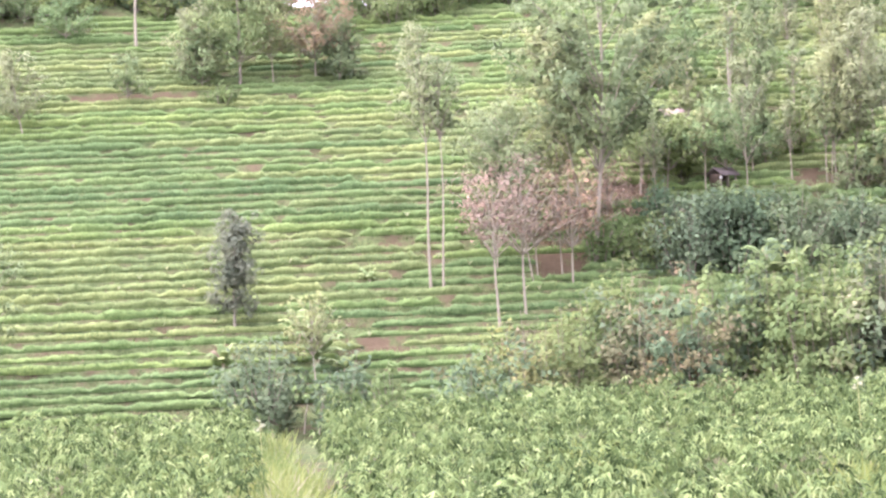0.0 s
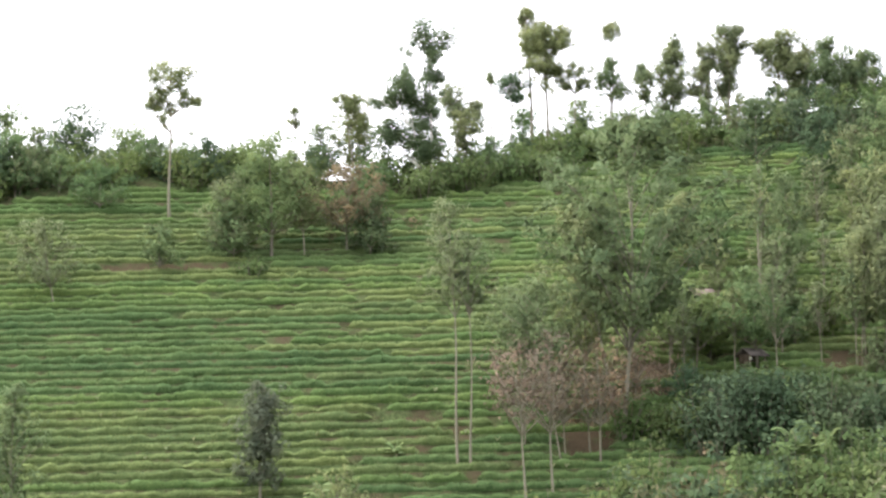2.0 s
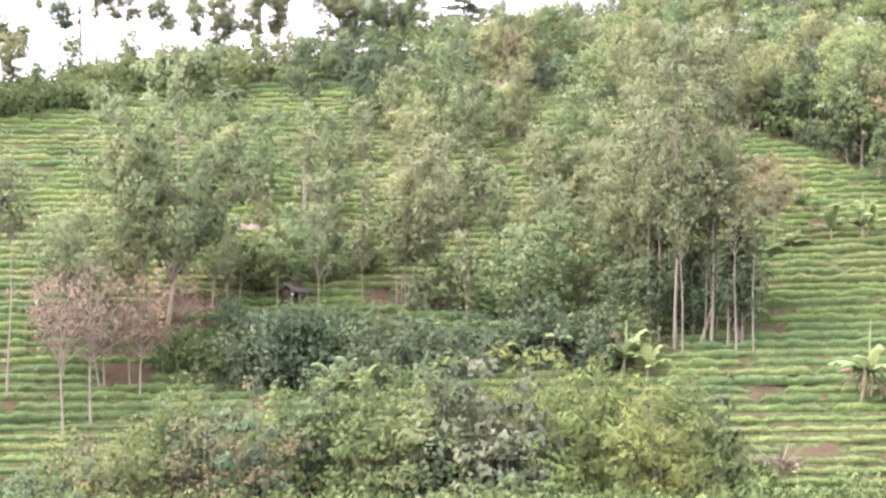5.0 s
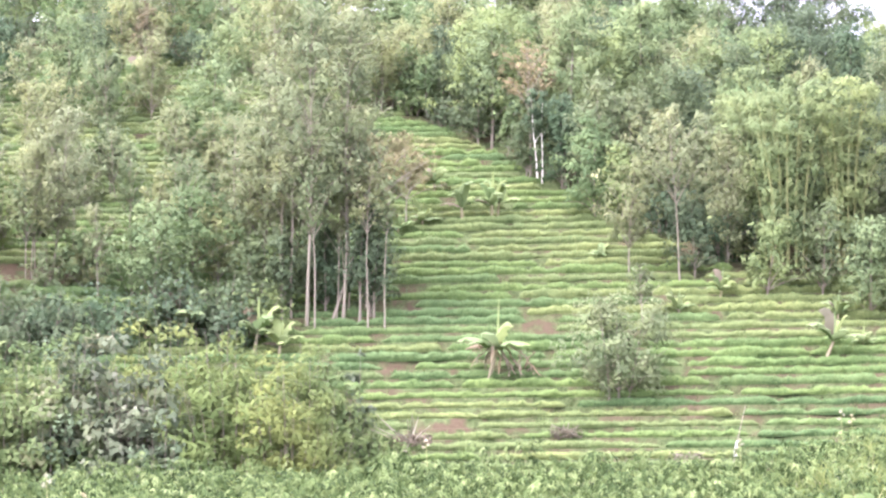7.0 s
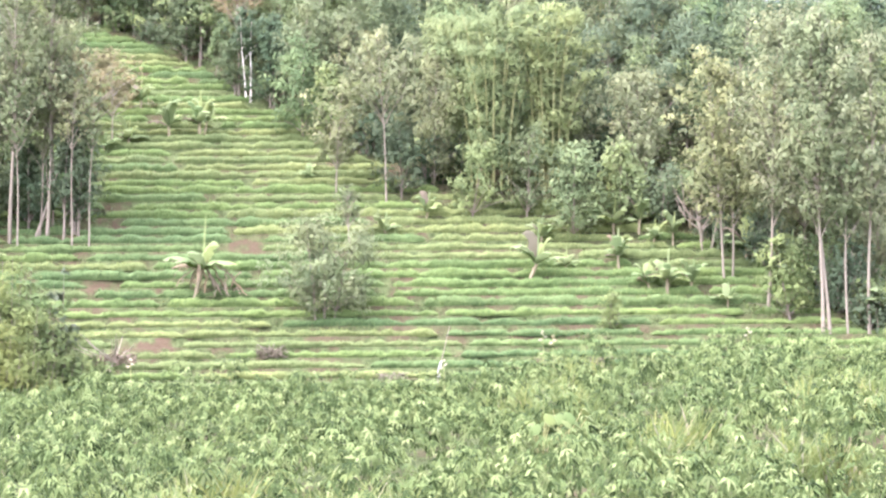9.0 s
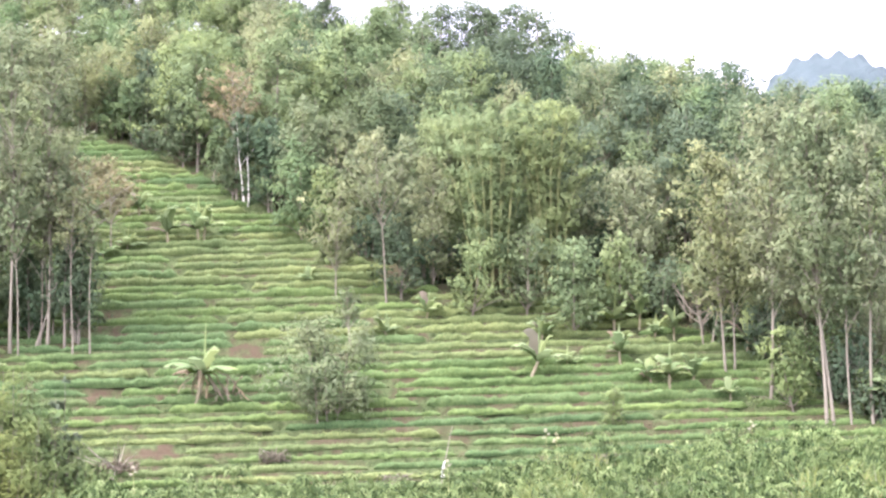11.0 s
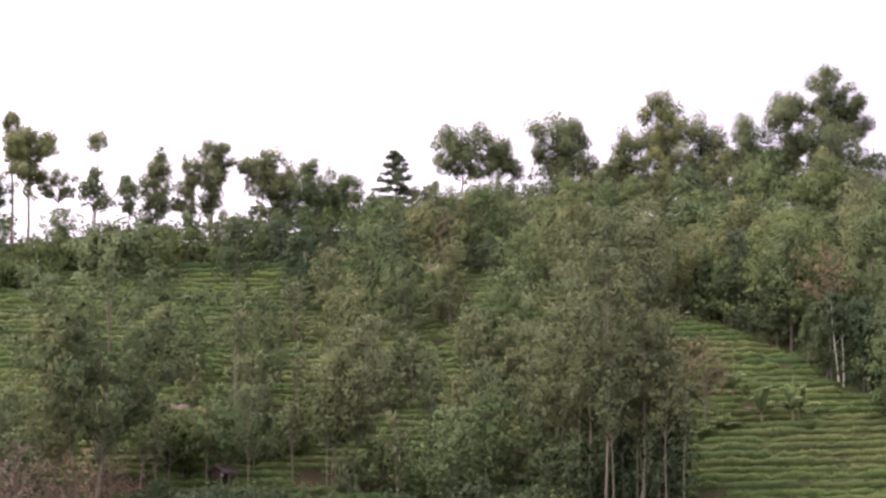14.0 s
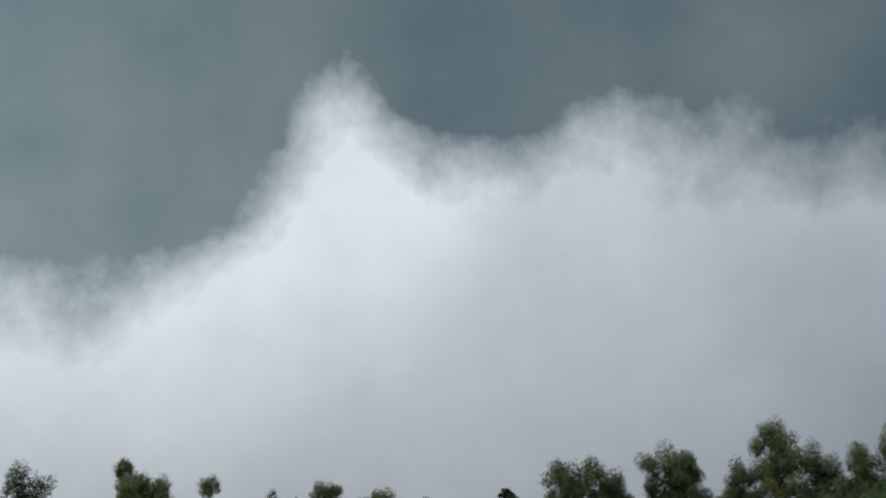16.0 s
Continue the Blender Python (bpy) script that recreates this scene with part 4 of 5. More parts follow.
dark_tree(47.0, 136.1, 5.3, 3.9, 0.3, 0.2)
dark_tree(49.0, 133.3, 5.5, 3.9, 0.3, 0.2)
dark_tree(41.0, 137.0, 3.4, 3.9, 0.2, 0.2)
broadleaf_tree(41.8, 130.5, 3.4, 4.1, 0.2, 0.2)
gum_tree(40.9, 116.7, 5.4, 3.1, 1.5, 0.2)
broadleaf_tree(39.0, 115.3, 3.6, 2.7, 0.6, 0.3)
broadleaf_tree(40.8, 121.4, 5.1, 3.5, 0.6, 0.2)
gum_tree(38.7, 104.8, 12.4, 3.0, 2.7, 2.2)
gum_tree(38.9, 97.8, 14.2, 3.6, 4.7, 0.7)
gum_tree(40.3, 94.7, 14.9, 3.6, 4.8, 0.1)
gum_tree(38.6, 101.4, 10.4, 3.2, 3.5, -0.1)
gum_tree(41.3, 94.3, 10.0, 3.1, 4.8, -0.1)
gum_tree(40.6, 94.6, 14.3, 3.6, 6.5, -0.9)
gum_tree(42.2, 94.0, 13.3, 3.3, 5.5, 0.1)
broadleaf_tree(39.6, 96.7, 4.1, 3.1, 0.5, -0.5)
gum_tree(38.1, 101.2, 11.2, 3.2, 3.2, -0.7)
thin_gum_tree(38.7, 105.4, 3.5, 1.7, 1.9, -0.6)
# lower field
small_conifer(31.5, 98.4, 2.0, 1.7, 0.1, 0.1)
gum_tree(21.9, 109.8, 3.3, 1.7, 1.6, -0.2)
thin_gum_tree(38.3, 104.6, 3.6, 1.7, 3.0, -0.4)
dark_tree(37.9, 148.2, 6.5, 5.3, 0.8, 0.3)
dark_tree(40.9, 146.4, 6.4, 5.3, 0.7, 0.3)
broadleaf_tree(44.2, 141.2, 5.2, 4.8, 0.6, 0.2)
dark_tree(46.3, 138.5, 5.3, 4.7, 0.9, 0.2)
broadleaf_tree(48.7, 135.5, 6.3, 4.6, 1.7, 0.2)
dark_tree(50.9, 132.6, 6.6, 4.2, 2.1, 0.2)

# fuller groups
broadleaf_tree(-44.1, 131.0, 7.7, 7.2, 1.8, 0.0)
gum_tree(-46.5, 130.1, 4.9, 3.8, 0.8, 0.0)
gum_tree(-42.2, 131.6, 5.9, 3.4, 1.9, 0.0)
copper_tree(-39.8, 132.6, 5.7, 6.6, 1.9, 0.0)
dark_tree(-38.4, 132.8, 3.1, 3.4, 0.3, 0.0)
russet_tree(-19.2, 114.0, 3.2, 3.4, 0.6, 0.0)
russet_tree(-23.7, 108.0, 5.3, 3.3, 2.7, 0.0)
dark_tree(8.9, 114.5, 6.2, 2.4, 1.0, 0.0)
dark_tree(6.7, 115.8, 4.9, 2.7, 0.6, 0.0)
dark_tree(4.5, 115.1, 4.7, 2.6, 0.5, 0.0)
young_gum_tree(19.4, 103.4, 4.9, 4.2, 0.4, 0.1)
gum_tree(-24.2, 112.0, 6.9, 4.3, 2.9, 0.0)
gum_tree(-21.5, 112.4, 7.7, 4.0, 3.2, 0.0)
broadleaf_tree(-13.5, 117.8, 4.4, 5.3, 1.5, 0.0)
broadleaf_tree(-18.0, 118.6, 4.1, 3.9, 1.6, 0.0)
broadleaf_tree(-16.0, 119.1, 3.4, 3.3, 1.0, 0.0)

# below the ridge, and dark trees in the forest
dark_tree(36.9, 114.0, 4.3, 3.0, 0.4, 0.0)
dark_tree(33.7, 111.4, 3.1, 2.3, 0.5, 0.0)
dark_tree(17.5, 138.3, 5.0, 3.1, 0.4, 0.0)
dark_tree(21.5, 130.0, 5.5, 2.4, 1.2, 0.0)
dark_tree(25.8, 143.1, 6.0, 4.7, 1.0, 0.0)
dark_tree(31.0, 135.5, 5.1, 3.8, 0.9, 0.0)
dark_tree(34.7, 117.6, 5.1, 3.3, 0.9, 0.0)
dark_tree(-6.3, 150.3, 4.2, 4.7, 0.6, 0.0)
copper_tree(-2.9, 149.8, 5.2, 2.2, 1.4, 0.0)
banana_plant(-3.4, 145.2, 3.5, 3.2, 1.5, 0.0)
dark_tree(0.1, 151.8, 2.9, 3.8, 0.6, 0.0)
broadleaf_tree(2.3, 143.0, 6.2, 4.6, 2.2, 0.0)
gum_tree(5.0, 139.1, 9.7, 4.3, 4.1, 0.0)
gum_tree(9.8, 143.3, 8.3, 4.4, 3.6, 0.0)
gum_tree(12.9, 145.4, 5.6, 4.0, 1.9, 0.0)
gum_tree(-7.9, 131.4, 7.4, 4.2, 2.6, 0.0)
dark_tree(-4.6, 131.5, 4.5, 2.9, 1.5, 0.0)
dark_tree(-12.2, 146.7, 5.5, 3.8, 1.1, 0.0)
dark_tree(-16.5, 148.7, 5.9, 3.0, 1.8, 0.0)
banana_plant(-7.5, 151.2, 2.2, 2.6, 0.9, 0.0)
banana_plant(-5.6, 150.3, 2.3, 2.2, 1.1, 0.0)
banana_plant(-16.1, 146.7, 1.5, 1.8, 0.8, 0.0)
golden_tree(11.8, 125.4, 5.4, 4.7, 2.4, 0.0)
broadleaf_tree(-0.0, 119.0, 5.2, 5.9, 1.7, 0.0)
gum_tree(-0.9, 131.2, 5.5, 3.6, 2.5, 0.0)

# ---------- shrubs in the hollow ----------
shrub(-15.2, 88.7, 7.7, 4.2, 3.6, 0.3)
ruddy_shrub(-11.4, 85.2, 6.9, 5.5, 4.0, 0.0)
shrub(-6.7, 87.7, 7.3, 4.8, 3.4, 0.3)
pale_shrub(-3.6, 86.9, 8.5, 3.2, 3.5, 0.2)
pale_shrub(-1.4, 87.0, 7.6, 2.8, 3.5, 0.1)
dark_shrub(-14.6, 107.8, 3.9, 4.6, 0.2, 0.1)
dark_shrub(-12.3, 108.4, 4.0, 4.0, 0.2, 0.3)
dark_shrub(-9.3, 108.5, 4.3, 4.6, 0.2, -0.1)
dark_shrub(-4.0, 110.6, 3.4, 4.4, 0.6, -0.2)
dark_shrub(-0.8, 111.9, 3.8, 4.4, 0.3, -0.2)
dark_shrub(1.7, 112.1, 3.8, 3.6, 0.2, 0.1)
dark_shrub(-6.7, 110.1, 3.2, 3.8, 0.3, 0.1)
bright_shrub(1.3, 84.0, 9.3, 5.0, 4.2, -1.2)
bright_shrub(3.4, 82.9, 8.2, 3.9, 4.2, -0.4)
bright_shrub(4.6, 83.9, 7.0, 2.7, 4.1, 0.5)
pale_shrub(-2.0, 84.0, 9.1, 3.9, 3.9, -1.2)
shrub(-5.4, 86.8, 8.0, 4.1, 3.2, 0.0)
shrub(-8.7, 87.6, 7.7, 4.1, 3.0, -0.2)
shrub(-11.8, 88.2, 7.1, 4.0, 2.8, 0.0)
dark_shrub(-1.1, 82.0, 6.3, 3.0, 3.9, 0.0)
pale_shrub(6.5, 91.8, 6.9, 1.4, 5.4, 0.1)
dark_shrub(-29.9, 90.2, 4.2, 4.6, 1.0, -0.1)
thin_gum_tree(-29.1, 95.0, 4.3, 3.2, 2.2, -0.1)
dark_shrub(-26.7, 90.1, 3.5, 3.5, 1.4, 0.6)
shrub(-18.2, 90.2, 4.4, 3.6, 2.1, -0.1)
yellow_shrub(-15.2, 90.7, 7.3, 4.1, 1.9, 0.4)
ruddy_shrub(-11.5, 87.2, 6.3, 5.9, 2.8, 0.3)
shrub(-8.2, 89.6, 7.0, 4.5, 2.2, 0.0)
shrub(-5.4, 89.8, 8.0, 4.2, 2.2, -0.0)
dark_tree(-13.6, 108.3, 4.0, 4.9, 0.2, 0.5)
dark_tree(-11.3, 108.9, 4.0, 4.1, 0.3, -0.1)
shrub(-15.6, 108.8, 3.0, 2.7, 0.3, -0.1)
shrub(-19.0, 109.6, 2.7, 3.3, 0.2, 1.0)
shrub(-24.1, 88.8, 3.5, 2.3, 2.3, -0.2)

# ---------- banana plants ----------
banana_plant(13.8, 106.5, 3.9, 2.9, 2.7, 0.7, dead=32)
banana_plant(-10.4, 106.4, 2.9, 3.2, 1.0, 0.3)
banana_plant(-9.2, 106.6, 2.3, 2.8, 1.0, -0.2)
banana_plant(23.9, 110.4, 1.6, 2.2, 1.0, -0.2)
banana_plant(31.2, 108.2, 1.2, 2.0, 0.7, 0.0)
banana_plant(29.2, 104.0, 3.0, 1.6, 2.7, 0.9)
banana_plant(33.9, 104.5, 1.5, 1.1, 0.9, 0.1)
banana_plant(35.1, 100.7, 2.2, 2.9, 0.8, -0.0)
banana_plant(26.1, 111.5, 1.8, 2.8, 0.8, 0.2)
banana_plant(33.9, 108.4, 1.9, 2.5, 1.1, 0.3)
banana_plant(14.9, 125.1, 2.6, 2.4, 1.1, -0.1)
banana_plant(16.5, 124.8, 2.9, 2.6, 1.1, 0.0)
banana_plant(16.9, 125.6, 2.2, 2.2, 1.0, 0.2)
banana_plant(12.6, 125.0, 1.9, 2.4, 1.0, 0.1)
banana_plant(11.3, 124.4, 1.7, 2.2, 1.0, -0.1)
banana_plant(13.8, 129.4, 2.4, 1.6, 1.6, 0.0)
banana_plant(36.0, 107.5, 1.8, 2.2, 0.8, 0.1)
banana_plant(21.2, 117.8, 1.3, 2.7, 0.7, 0.2)
banana_plant(-29.4, 105.4, 1.2, 1.2, 0.5, 0.0)
banana_plant(-33.6, 95.8, 1.5, 1.5, 0.9, 0.0)
banana_plant(-29.7, 96.6, 2.4, 2.8, 1.4, 0.6)
banana_plant(-31.1, 98.3, 2.4, 2.3, 1.0, 0.6)
banana_plant(-11.0, 110.3, 1.5, 2.7, 0.8, 0.0)
banana_plant(2.9, 110.9, 2.7, 3.0, 1.1, 0.4)
banana_plant(4.1, 110.5, 2.3, 2.5, 1.2, 0.2)
banana_plant(-11.2, 110.4, 1.3, 3.0, 0.7, 0.5)
banana_plant(-3.4, 144.3, 1.8, 2.1, 0.7, 0.2)
banana_plant(-15.9, 145.4, 2.2, 1.4, 1.4, 0.0)
banana_plant(-33.0, 152.5, 2.0, 2.7, 1.0, -0.4)
banana_plant(-7.8, 152.5, 1.9, 2.3, 0.7, 0.4)
banana_plant(-4.0, 154.6, 1.8, 2.7, 0.8, -0.2)
banana_plant(-16.6, 147.1, 1.6, 1.5, 0.7, 0.1)
banana_plant(31.0, 107.7, 1.5, 2.1, 0.9, 0.1)
banana_plant(34.7, 107.5, 2.4, 2.5, 1.7, 0.0)
banana_plant(33.8, 103.9, 2.1, 0.8, 1.6, -0.1)
banana_plant(36.2, 106.0, 1.5, 1.9, 1.1, 0.2)
banana_plant(37.3, 106.1, 1.6, 2.2, 1.1, 0.0)
banana_plant(34.4, 101.2, 1.6, 2.1, 1.0, -0.1)
banana_plant(35.2, 101.1, 1.5, 2.1, 1.0, 0.2)
banana_plant(36.3, 101.0, 1.7, 1.9, 0.9, 0.2)
banana_plant(37.4, 98.9, 1.3, 2.1, 0.8, 0.0)
banana_plant(31.3, 104.6, 1.4, 1.6, 1.1, 0.1)
banana_plant(-29.7, 96.6, 1.5, 1.8, 1.0, 0.2)
banana_plant(-28.3, 96.5, 1.5, 1.5, 1.0, 0.1)
banana_plant(-33.7, 96.0, 1.4, 1.5, 1.1, 0.1)

# ---------- woods: trees scattered over the wooded parts ----------
def cap(a):
    """Elevation that the scattered trees do not pass."""
    return np.interp(a, [-26, -21, -15, -11, -8, -5, -3.5, -1, 3, 7, 10, 12, 15, 16.5, 17.5, 19, 21, 23, 25],
                     [9.4, 8.9, 8.5, 9.3, 9.5, 9.7, 10.0, 10.4, 10.8, 11.1, 10.9, 10.5, 9.9, 9.5, 8.8, 8.5, 8.0, 7.8, 7.7])


def at_elevation(a, e):
    """Distance at which the slope is seen at an elevation."""
    return 48.05 / (SLOPE - np.tan(np.radians(e)))


def scatter(count, a0, a1, near, far, low, high, kinds, slim=0.75, bare_stem=0.12):
    for k in range(count):
        a = a0 + (a1 - a0) * (k + rng.random()) / count
        n_, f_ = near(a), far(a)
        r = n_ + (f_ - n_) * rng.random()
        x, y = math.sin(radians(a)) * r, math.cos(radians(a)) * r
        h = low + (high - low) * rng.random()
        h = min(h, r * math.tan(radians(float(cap(a)) - 0.6 * rng.random())) - float(ground(x, y)))
        if h < 1.6:
            continue
        if math.hypot(x - 31, y - 112) < 5:
            continue  # the bamboo stands clear
        kinds[rng.integers(0, len(kinds))](x, y, h, h * slim * (0.75 + 0.5 * rng.random()), h * bare_stem, 0.0)


def polar(a, r):
    return math.sin(radians(a)) * r, math.cos(radians(a)) * r


# the ridge
scatter(16, -26.5, -20.3, lambda a: ridge(a) - 1, lambda a: ridge(a) + 9, 4.5, 7.5, [broadleaf_tree, dark_tree, gum_tree])
scatter(26, -20, -8, lambda a: ridge(a) - 1, lambda a: ridge(a) + 6, 2.2, 4.2, [dark_tree, broadleaf_tree, gum_tree, shrub], 1.0)
scatter(44, -9, 9, lambda a: ridge(a) - 9, lambda a: ridge(a) + 5, 3.5, 6.0, [dark_tree, broadleaf_tree, gum_tree, gum_tree, shrub], 0.8)
scatter(20, -4, 9, lambda a: ridge(a) - 20, lambda a: ridge(a) - 8, 4, 6.5, [broadleaf_tree, gum_tree, gum_tree], 0.75)
scatter(60, -26, 9, lambda a: ridge(a) - 2, lambda a: ridge(a) + 2, 1.7, 2.8, [shrub, shrub, dark_tree, broadleaf_tree], 1.5)
scatter(34, -14.8, -8.0, lambda a: ridge(a) - 4, lambda a: ridge(a) - 1, 1.7, 2.6, [shrub, shrub, dark_tree], 1.6)
scatter(26, -26.5, -18.5, lambda a: ridge(a) - 1, lambda a: ridge(a) + 3, 1.8, 3.0, [shrub, dark_tree, shrub], 1.5)
scatter(44, 8.5, 23, lambda a: ridge(a) - 2, lambda a: ridge(a) + 3, 2.4, 3.8, [dark_shrub, shrub, broadleaf_tree], 1.3)
scatter(30, -9.5, 4.5, lambda a: ridge(a) - 7, lambda a: ridge(a) - 2, 1.7, 2.5, [shrub, dark_shrub, shrub, banana_plant], 1.4)
scatter(22, -11.5, -3.8, lambda a: ridge(a) - 2, lambda a: ridge(a) + 4, 2.2, 4.5, [gum_tree, broadleaf_tree, dark_tree, banana_plant], 0.8, 0.15)
scatter(34, -3.8, 10, lambda a: ridge(a), lambda a: ridge(a) + 4, 5.0, 8.0, [gum_tree, gum_tree, broadleaf_tree], 0.5, 0.3)
scatter(28, 17.0, 25.8, lambda a: ridge(a) - 3, lambda a: ridge(a) + 2, 5.5, 8.5, [dark_tree, broadleaf_tree, gum_tree], 0.8, 0.2)
# among the terraces below the ridge
scatter(16, -8.5, 4.2, lambda a: at_elevation(a, 4.2), lambda a: at_elevation(a, 6.6), 3.5, 6.5, [gum_tree, broadleaf_tree, gum_tree, thin_gum_tree], 0.6)
scatter(16, -8.0, 4.0, lambda a: at_elevation(a, 2.4), lambda a: at_elevation(a, 3.6), 2.5, 4.5, [broadleaf_tree, shrub, gum_tree], 0.8)
scatter(10, -7.6, -5.6, lambda a: 113.0, lambda a: 116.0, 1.6, 1.75, [shrub, dark_shrub, broadleaf_tree], 1.0)
scatter(7, -8.5, -7.4, lambda a: 122.0, lambda a: 125.0, 1.7, 2.1, [shrub, broadleaf_tree], 0.9)
scatter(14, 4.6, 7.4, lambda a: at_elevation(a, 6.6), lambda a: at_elevation(a, 8.4), 3.0, 5.5, [broadleaf_tree, gum_tree, dark_tree], 0.8)
scatter(12, 5.0, 7.2, lambda a: at_elevation(a, 6.4), lambda a: at_elevation(a, 8.2), 1.7, 2.6, [shrub, dark_shrub], 1.4)
scatter(10, 2.2, 4.9, lambda a: at_elevation(a, 1.4), lambda a: at_elevation(a, 2.2), 7.5, 9.5, [thin_gum_tree], 0.26, 0.66)
scatter(26, -9.0, 1.8, lambda a: at_elevation(a, 0.8), lambda a: at_elevation(a, 1.7), 1.8, 3.0, [dark_shrub, dark_shrub, banana_plant, shrub], 1.2)
scatter(18, -8.5, 3.0, lambda a: at_elevation(a, 1.6), lambda a: at_elevation(a, 3.8), 4.5, 7.0, [thin_gum_tree, thin_gum_tree, gum_tree], 0.33, 0.5)
scatter(8, -21.2, -18.8, lambda a: 150.5, lambda a: 152.5, 1.6, 1.9, [shrub, dark_shrub], 1.5)
# the forest on the flank
scatter(30, 6.8, 14.0, lambda a: at_elevation(a, float(wooded(a)) + 0.5), lambda a: ridge(a) + 3, 5, 8.5, [dark_tree, broadleaf_tree, broadleaf_tree, gum_tree], 0.75)
scatter(34, 9.5, 25.5, lambda a: at_elevation(a, float(wooded(a)) + 0.6), lambda a: at_elevation(a, 3.6), 4, 7.0, [gum_tree, broadleaf_tree, gum_tree], 0.65)
scatter(34, 12, 25.5, lambda a: at_elevation(a, 3.5), lambda a: ridge(a) + 3, 5, 8.5, [dark_tree, dark_tree, broadleaf_tree, dark_tree, gum_tree], 0.8)
scatter(64, 11.0, 25.5, lambda a: at_elevation(a, float(wooded(a)) + 0.1), lambda a: at_elevation(a, float(wooded(a)) + 0.7), 1.8, 3.4, [shrub, banana_plant, dark_shrub, banana_plant], 0.95)


# shrubs that fill the hollow between the field and the slope
def hollow(count, kinds, a0, a1, near=84.5, far=92.0):
    for k in range(count):
        a = a0 + (a1 - a0) * (k + rng.random()) / count
        u = rng.random()
        r = near + (far - near) * u
        x, y = polar(a, r)
        e = float(np.interp(a, [-14, -12.6, -10.7, -8.6, -5.8, -3.7, -2.5, -0.3, 1.6, 3.5, 4.2, 4.6], [-1.2, -0.9, 0.2, 0.45, 0.75, 0.95, 1.2, 1.3, 1.1, 0.5, -0.8, -1.2]))
        h = r * math.tan(radians(e + 0.1 - 1.1 * (1 - u) * rng.random())) - float(ground(x, y))
        if h > 1.2:
            kinds[rng.integers(0, len(kinds))](x, y, h * 1.06, 2.8 + 1.7 * rng.random(), 0.2, 0.3 * rng.normal())


hollow(22, [shrub, ruddy_shrub, shrub, yellow_shrub, dark_shrub], -13.5, -6.0)
hollow(18, [shrub, dark_shrub, shrub], -6.0, -2.6)
hollow(4, [pale_shrub], -3.4, -1.2, 84, 87)
hollow(12, [bright_shrub], -1.6, 3.2)
hollow(6, [shrub], 2.6, 4.2, 88, 93)


# ---------- huts and small things ----------
def box(x0, x1, y0, y1, z0, z1):
    v = [(x, y, z) for x in (x0, x1) for y in (y0, y1) for z in (z0, z1)]
    f = [(0, 1, 3, 2), (4, 6, 7, 5), (0, 4, 5, 1), (2, 3, 7, 6), (0, 2, 6, 4), (1, 5, 7, 3)]
    return np.array(v, float), np.array(f)


def plain(name, a, b, rough=0.8, scale=3.0):
    return surface(name, lambda n: (n.mix(n.noise(n.add("ShaderNodeTexCoord").outputs["Object"], scale, 5.0), a, b),
                                    n.noise(n.add("ShaderNodeTexCoord").outputs["Object"], scale * 4, 5.0)), rough, 0.02, 0.0, 0.08)


mat_tin = plain("weathered_tin", (0.07, 0.058, 0.054), (0.20, 0.17, 0.16), 0.95)
mat_tile = plain("faded_clay_tiles", (0.12, 0.085, 0.072), (0.22, 0.175, 0.15))
mat_plaster = plain("whitewashed_wall", (0.60, 0.59, 0.56), (0.80, 0.79, 0.76))
mat_timber = plain("dark_timber", (0.045, 0.035, 0.028), (0.12, 0.09, 0.065))
mat_bluewall = plain("pale_blue_wall", (0.22, 0.27, 0.33), (0.32, 0.38, 0.45))


def gable_roof(w, d, z, rise, over, thick=0.06, ribs=0):
    pieces = []
    for s in (-1, 1):
        a = np.array([(-w / 2 - over, 0, z + rise), (w / 2 + over, 0, z + rise), (w / 2 + over, s * (d / 2 + over), z - rise * over / (d / 2)), (-w / 2 - over, s * (d / 2 + over), z - rise * over / (d / 2))])
        v = np.concatenate([a, a + (0, 0, thick)])
        f = np.array([(0, 1, 2, 3), (7, 6, 5, 4), (0, 4, 5, 1), (1, 5, 6, 2), (2, 6, 7, 3), (3, 7, 4, 0)])
        pieces.append((v, f))
        for k in range(ribs):
            x = -w / 2 - over + (k + 0.5) * (w + 2 * over) / ribs
            p0, p1 = np.array((x, 0, z + rise + thick)), np.array((x, s * (d / 2 + over), z - rise * over / (d / 2) + thick))
            pieces.append(tube([p0, (p0 + p1) / 2, p1], [0.03] * 3, 4))
    return joined(pieces)


def field_hut(x, y, turn):
    ob = thing("field_hut", x, y, "small dark timber field hut with a tin roof among trees", "hut")
    ob.scale = (0.75, 0.75, 0.75)
    ob.rotation_euler[2] = turn
    part("wall", *box(-0.8, 0.8, 0.45, 0.52, 0, 0.95), mat_timber, ob)
    part("wall", *box(-0.8, -0.73, -0.5, 0.45, 0, 0.95), mat_timber, ob)
    part("panel", *box(-0.85, -0.62, -0.56, -0.50, 0.55, 0.72), mat_plaster, ob, "whitewashed panel")
    for px in (-0.76, 0.0, 0.76):
        part("post", *box(px - 0.05, px + 0.05, -0.55, -0.45, -0.2, 0.9), bark_pale, ob)
    part("roof", *gable_roof(1.5, 1.2, 0.9, 0.42, 0.2, ribs=0), mat_tin, ob, "weathered tin roof")


